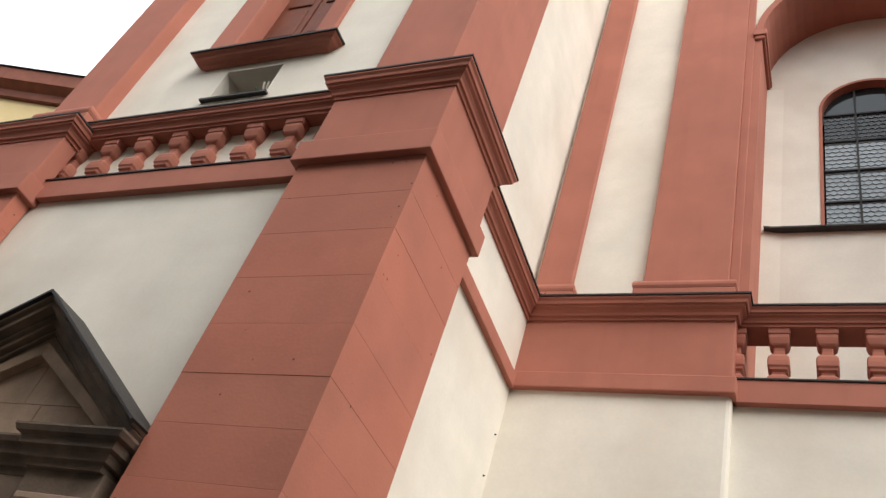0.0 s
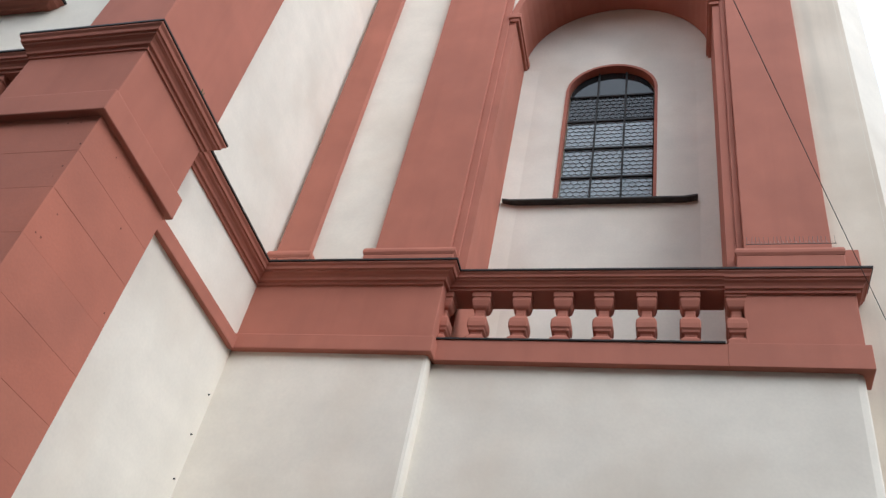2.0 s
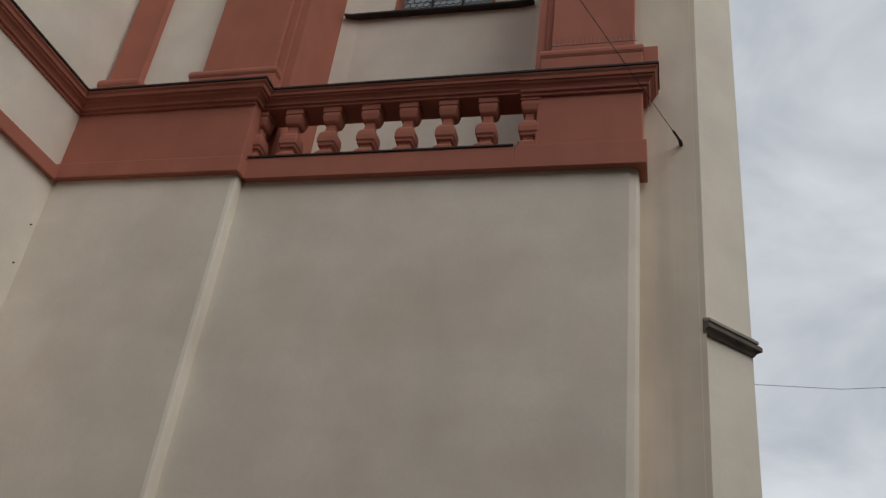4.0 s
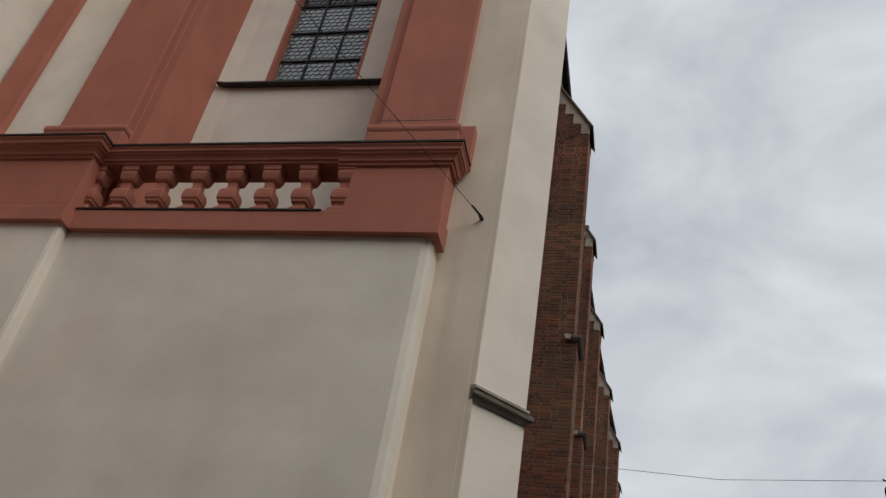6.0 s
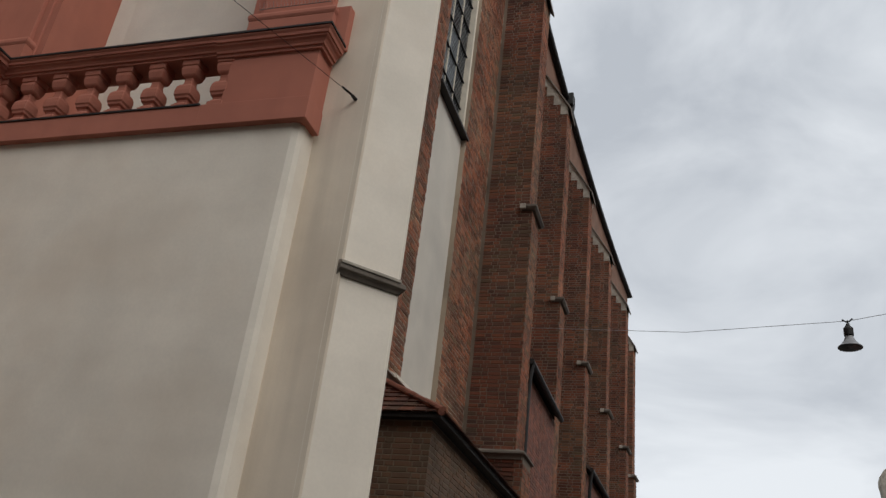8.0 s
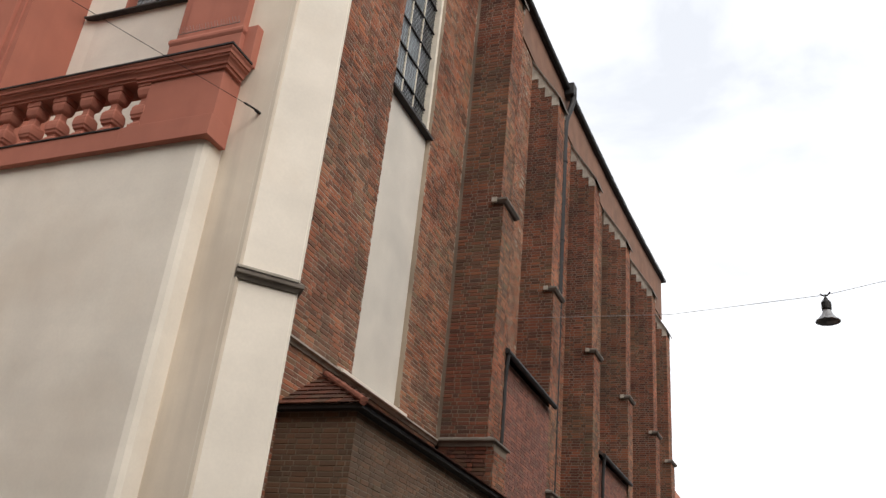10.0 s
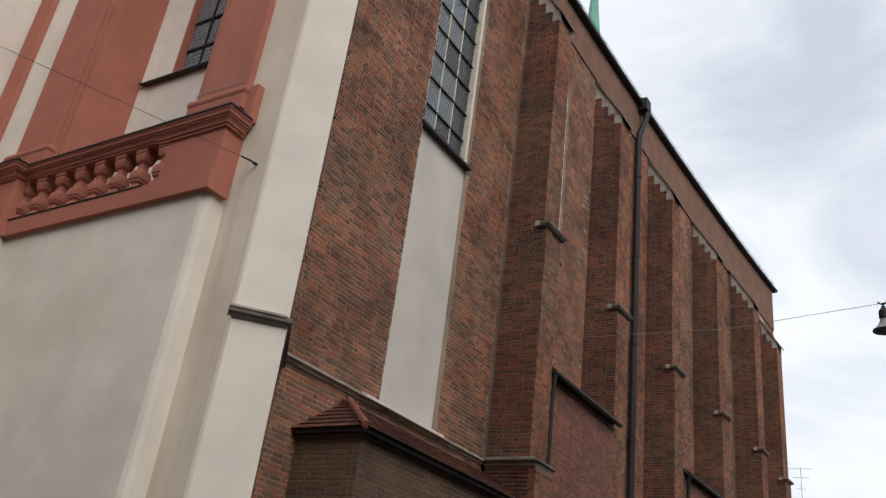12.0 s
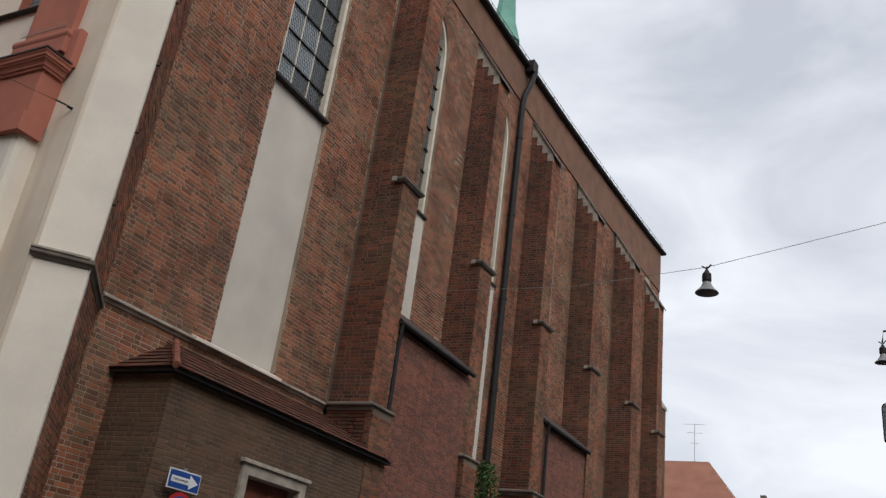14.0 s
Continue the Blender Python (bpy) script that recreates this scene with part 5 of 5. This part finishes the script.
for k, (ya, yb, h) in enumerate(((-9.0, 8, 11.0), (8, 24, 12.5), (24, 44, 11.5))):
    hs = thing("house", "unseen plain grey rendered house, added beside the street", "house", group="street houses")
    part("wall", box(19.5, 32, ya, yb - 0.05, 0, h), M_HOUSE, hs)
    part("roof", add_slab(bmesh.new(), [(19.1, h), (32.4, h), (25.7, h + 4)], "y", ya, yb - 0.06), M_FARROOF, hs)

# bush rising before the third bay
bush = thing("bush", "green leafy bush before the nave wall", "bush")
part("stem", tube([(4.1, 23.7, 0.0), (4.15, 23.75, 2.4), (4.05, 23.7, 5.0)], 0.06), M_BARK, bush)
bm = bmesh.new()
rng = random.Random(3)
for k in range(2400):
    zc = rng.uniform(2.5, 6.0)
    rr = 0.60 * math.sqrt(max(0.05, 1 - ((zc - 4.3) / 1.8) ** 2))
    a, q = rng.uniform(0, 6.283), rr * math.sqrt(rng.random())
    c = Vector((4.15 + 0.8 * q * math.cos(a), 23.7 + 1.3 * q * math.sin(a), zc))
    d = Vector((rng.uniform(-1, 1), rng.uniform(-1, 1), rng.uniform(-0.6, 0.9))).normalized()
    s_ = d.cross(Vector((rng.uniform(-1, 1), rng.uniform(-1, 1), rng.uniform(-1, 1)))).normalized()
    ln, wd = rng.uniform(0.07, 0.13), rng.uniform(0.02, 0.04)
    m_ = c + d * ln * 0.5 + d.cross(s_) * 0.012
    vs = [bm.verts.new(p) for p in (c, m_ + s_ * wd, c + d * ln, m_ - s_ * wd)]
    bm.faces.new(vs)
leaves = part("leaves", bm, M_LEAF, bush)
leaves["kind"] = "stuff"

# small tufts of weed on the cornices
for k, (x, y, z) in enumerate(((-3.62, 8.2, TOP + 0.012), (-3.40, 8.15, TOP + 0.012), (-3.70, 8.0, TOP + 0.012), (-3.42, 5.1, TOP - 0.107))):
    tuft = thing("weed", "small dry weed growing on the cornice", "weed", group="weeds")
    rng = random.Random(40 + k)
    for j in range(4):
        tip = (x + rng.uniform(-0.10, 0.10), y + rng.uniform(-0.08, 0.08), z + rng.uniform(0.10, 0.24))
        part("blade", tube([(x, y, z), ((x + tip[0]) / 2, (y + tip[1]) / 2, (z + tip[2]) / 2 + 0.03), tip], 0.006, 4), M_LEAF if j % 2 else M_BARK, tuft)

# rows of thin bird spikes on the cornices
def spikes(a, b, label):
    a, b = Vector(a), Vector(b)
    t = thing("bird_spikes", label, "bird spikes", group="bird spikes")
    part("strip", tube([a, b], 0.006, 4), M_SIGNGREY, t)
    rng = random.Random(int(a.x * 100))
    verts, faces = [], []
    n = int((b - a).length / 0.025)
    for k in range(n):
        p = a.lerp(b, (k + 0.5) / n)
        tip = p + Vector((rng.uniform(-0.012, 0.012), -0.04 + 0.08 * (k % 2), 0.085))
        q = len(verts)
        for c in (p, tip):
            verts += [(c.x - 0.002, c.y, c.z), (c.x + 0.002, c.y - 0.002, c.z), (c.x + 0.002, c.y + 0.002, c.z)]
        faces += [(q, q + 1, q + 4, q + 3), (q + 1, q + 2, q + 5, q + 4), (q + 2, q, q + 3, q + 5)]
    me = bpy.data.meshes.new("wires")
    me.from_pydata(verts, [], faces)
    me.materials.append(M_SIGNGREY)
    w = new("wires", me)
    w.parent = t
    w["kind"] = "stuff"


spikes((-1.0, 8.14, TOP + 0.017), (2.25, 8.14, TOP + 0.017), "row of thin steel bird spikes on the balustrade cover")
spikes((2.42, 8.33, 9.285), (3.45, 8.33, 9.285), "row of thin steel bird spikes on the pilaster base")
spikes((-4.6, 4.2, TOP - 0.10), (-3.5, 4.2, TOP - 0.10), "row of thin steel bird spikes on the pier cover")
structure(part("trim_base_return", box(3.50, 3.70, 8.42, 8.58, TOP - 0.02, 9.26), M_RED, bevel=0.01), "short red plinth beside the pilaster base", "trim")

# nail holes and rust studs down the inner corner
for k in range(9):
    st = part("stud", lathe([(0.012, 0), (0.008, 0.02)], 8), M_IRON)
    st.matrix_world = Matrix.Translation((-3.80, 7.93 - 0.02 * (k % 2), 6.6 - 0.55 * k)) @ Euler((0, radians(90), 0)).to_matrix().to_4x4()
    tagged(st, "small rusty stud in the plaster corner", "stud", "plaster studs")

# ---- bricks ----
UNIT = bpy.data.meshes.new("brick")
UNIT.from_pydata([(0, 0, 0), (1, 0, 0), (1, 1, 0), (0, 1, 0), (0.015, 0.04, 1), (0.985, 0.04, 1), (0.985, 0.96, 1), (0.015, 0.96, 1)], [], [(4, 5, 6, 7), (0, 1, 5, 4), (1, 2, 6, 5), (2, 3, 7, 6), (3, 0, 4, 7)])
UNIT.materials.append(M_BRICK_ONE)
UNIT_RED = UNIT.copy()
UNIT_RED.materials[0] = M_BRICK_RED_ONE
UNIT_SHADED = UNIT.copy()
UNIT_SHADED.materials[0] = M_BRICK_SHADED_ONE


def brick_field(parent, origin, u, height, width, free, mat, unit=None, pick=None, course=0.083, long=0.245, short=0.118, joint=0.0145, depth=0.0055, seed=0, z0=0.0):
    """Lay bricks in alternating bond on an upright face. free(v) gives the stretches of wall at a height; pick(x, v) says which bricks become objects."""
    rng = random.Random(seed)
    o, u = Vector(origin), Vector(u).normalized()
    n = u.cross(Vector((0, 0, 1)))
    verts, faces, singles = [], [], 0
    r, v = 0, z0
    while v + course < height:
        vm = v + course / 2
        x = -rng.uniform(0.0, 0.03) - (0.0 if r % 2 else (long + short) / 2 * 0.98)
        pieces = []
        k = r
        while x < width:
            ln = (long if k % 2 else short) * rng.uniform(0.94, 1.06)
            pieces.append((x, x + ln))
            x += ln + joint
            k += 1
        for a, b in free(vm):
            for p, q in pieces:
                p, q = max(p, a), min(q, b)
                if q - p < 0.035:
                    continue
                d = depth + rng.uniform(-0.003, 0.004)
                za, zb = v + joint / 2 + rng.uniform(-0.002, 0.002), v + course - joint / 2 + rng.uniform(-0.002, 0.002)
                if unit and singles < 300 and pick and pick((p + q) / 2, vm):
                    ob = bpy.data.objects.new("brick", unit)
                    scene.collection.objects.link(ob)
                    ob.parent = parent
                    m = Matrix.Identity(4)
                    m.col[0], m.col[1], m.col[2] = (*(u * (q - p)), 0), (0, 0, zb - za, 0), (*(n * d), 0)
                    m.col[3] = (*(o + u * p + Vector((0, 0, za))), 1)
                    ob.matrix_basis = m
                    singles += 1
                    continue
                base = len(verts)
                for nn, ins in ((0.0, 0.0), (d, 0.003)):
                    for pp, zz in ((p + ins, za + ins), (q - ins, za + ins), (q - ins, zb - ins), (p + ins, zb - ins)):
                        verts.append(tuple(o + u * pp + n * nn + Vector((0, 0, zz))))
                faces += [(base + 4, base + 5, base + 6, base + 7), (base, base + 1, base + 5, base + 4), (base + 1, base + 2, base + 6, base + 5), (base + 2, base + 3, base + 7, base + 6), (base + 3, base, base + 4, base + 7)]
        v += course
        r += 1
    if faces:
        me = bpy.data.meshes.new("brickwork")
        me.from_pydata(verts, [], faces)
        me.materials.append(mat)
        ob = new("brickwork", me)
        ob.parent = parent
        ob["kind"] = "stuff"


def cut(stretches, gaps):
    for g0, g1 in gaps:
        nxt = []
        for a, b in stretches:
            if g1 <= a or g0 >= b:
                nxt.append((a, b))
            else:
                if g0 > a:
                    nxt.append((a, g0))
                if g1 < b:
                    nxt.append((g1, b))
        stretches = nxt
    return stretches


def nave_free(v):
    gaps = []
    for i, cy in enumerate(BAYS):
        foot = STRING if i == 0 else 6.3
        if v > foot:
            w = WIN_W
            if v > SPR:
                w = WIN_W * math.sqrt(max(0.0, 1 - ((v - SPR) / (WTOP - SPR)) ** 2)) if v < WTOP else 0
            if w > 0.02:
                gaps.append((cy - w - NY0, cy + w - NY0))
        b0 = BUT0 + PITCH * i
        gaps.append((b0 - NY0, b0 + BUTW - NY0))
    return cut([(0.0, NY1 - NY0)], gaps)


brick_field(nave_wall, (NAVE_X, NY0, 0), (0, 1, 0), WALL_TOP, NY1 - NY0, nave_free, M_BRICK, UNIT_RED, lambda x, v: 0.2 < x < 2.3 and STRING + 0.1 < v < 7.6, seed=1, z0=2.2)

# reveal of the corner buttress, splayed towards the nave wall
rv = (Vector((C[0], C[1], 0)) - Vector((B[0], B[1], 0)))
reveal = structure(part("wall_buttress_reveal", prism([(B[0] - 0.01, B[1] + 0.012), (C[0], C[1]), (C[0] - 0.5, C[1] - 0.2), (4.3, 9.0)], 0.05, WALL_TOP), M_MORTAR), "brick side of the diagonal corner buttress")
rd = rv.normalized()
ro = rd.cross(Vector((0, 0, 1)))
b3 = Vector((B[0] - 0.005, B[1] + 0.012, 0))
edge = [b3 - ro * 0.03, b3 + rd * 0.085 - ro * 0.03, b3 + rd * 0.085 + ro * 0.03, b3 + ro * 0.03]
structure(part("trim_plaster_edge", prism([(p.x, p.y) for p in edge], 0.05, WALL_TOP), M_WHITE, bevel=0.006), "white plaster edge lapping onto the brick", "trim")
brick_field(reveal, (B[0] - 0.045, B[1] + 0.05, 0), rv, WALL_TOP, rv.length, lambda v: [(0.02, rv.length - 0.12)], M_BRICK, UNIT_RED, lambda x, v: 4.0 < v < 7.4, seed=2, z0=2.0)

for i, b in enumerate([o for o in scene.objects if o.name.startswith("buttress") and "stepped" in o.get("label", "")]):
    y0 = BUT0 + PITCH * i
    wid = lambda v: (BF_FOOT if v < STRING - 0.1 else BF_LOW if v < LEDGE - 0.1 else BF_UP) - NAVE_X
    slope = (CAP_B - CAP_F) / (BF_UP - NAVE_X)

    def side(v):
        w = wid(v)
        if v > CAP_F - 0.3:
            w = min(w, (CAP_B - 0.30 - v) / slope)
        return [(0.0, w)] if w > 0.05 else []

    chosen = (lambda x, v: 6.0 < v < 8.4) if i == 0 else None
    # Side faces get the shade-toned brick; the fronts keep the nave brick.
    brick_field(b, (NAVE_X, y0 + 0.012, 0), (1, 0, 0), CAP_B, 1.2, side, M_BRICK_SHADED, UNIT_SHADED if i == 0 else None, chosen, seed=10 + i, z0=2.2)
    for z_a, z_b, xf in ((2.2, STRING - 0.1, BF_FOOT), (STRING + 0.12, LEDGE - 0.11, BF_LOW), (LEDGE + 0.11, CAP_F - 0.08, BF_UP)):
        brick_field(b, (xf - 0.012, y0, 0), (0, 1, 0), z_b, BUTW, lambda v: [(0.0, BUTW)], M_BRICK, seed=30 + i, z0=z_a)

# iron hooks up the edge of the corner buttress
for k in range(9):
    z = 6.6 + 1.22 * k
    p = b3 + rd * 0.22 + Vector((0, 0, z))
    tagged(part("wall_hook", tube([p - ro * 0.02, p + ro * 0.06, p + ro * 0.075 + Vector((0, 0, 0.07))], 0.016, 6), M_IRON), "small rusty iron hook in the brick wall", "hook", "wall hooks")

# annex: street face and end face
def annex_free(v):
    return cut([(0.0, AY1 - AY0)], [(DOOR[0] - 0.15 - AY0, DOOR[1] + 0.15 - AY0)] if v < DOOR[2] + 0.16 else [])


brick_field(annex, (AX - 0.012, AY0, 0), (0, 1, 0), AZ, AY1 - AY0, annex_free, M_BRICK_BROWN, UNIT, lambda x, v: v > 3.1 and x < 2.4, course=0.074, seed=50, z0=1.8)
brick_field(annex, (NAVE_X, AY0, 0), (1, 0, 0), AZ, AX - NAVE_X, lambda v: [(0.0, AX - NAVE_X)], M_BRICK_BROWN, course=0.074, seed=51, z0=1.8)
for i, w in enumerate(infills):
    ya, yb, top = ((BUT0 + BUTW, BUT0 + PITCH, 7.90), (BUT0 + 2 * PITCH + BUTW, BUT0 + 3 * PITCH, 8.05))[i]
    brick_field(w, (NAVE_X + 0.98 - 0.012, ya, 0), (0, 1, 0), top, yb - ya, lambda v: [(0.0, yb - ya)], M_BRICK_PINK, course=0.074, seed=60 + i, z0=2.0, depth=0.008, joint=0.009)


# ---- the old nave wall bows outwards towards its far end ----
def bowed(me):
    """Cut a long mesh across and push it out along the bow: nothing up to y = 20, then more and more."""
    ys = [v.co.y for v in me.vertices]
    if not ys or max(ys) <= 20.0:
        return
    bm = bmesh.new()
    bm.from_mesh(me)
    if max(ys) - min(ys) > 2.2 and len(me.vertices) < 2000:
        for k in range(9):
            bmesh.ops.bisect_plane(bm, geom=bm.verts[:] + bm.edges[:] + bm.faces[:], plane_co=(0, 20.0 + 3.0 * k, 0), plane_no=(0, 1, 0))
    for v in bm.verts:
        v.co.x += 0.0013 * max(0.0, v.co.y - 20.0) ** 2
    bm.to_mesh(me)
    bm.free()


for piece in nave_pieces:
    for ob in [piece] + list(piece.children_recursive):
        if ob.type == "MESH" and ob.data.name != UNIT_RED.name and ob.data.name != UNIT_SHADED.name:
            bowed(ob.data)
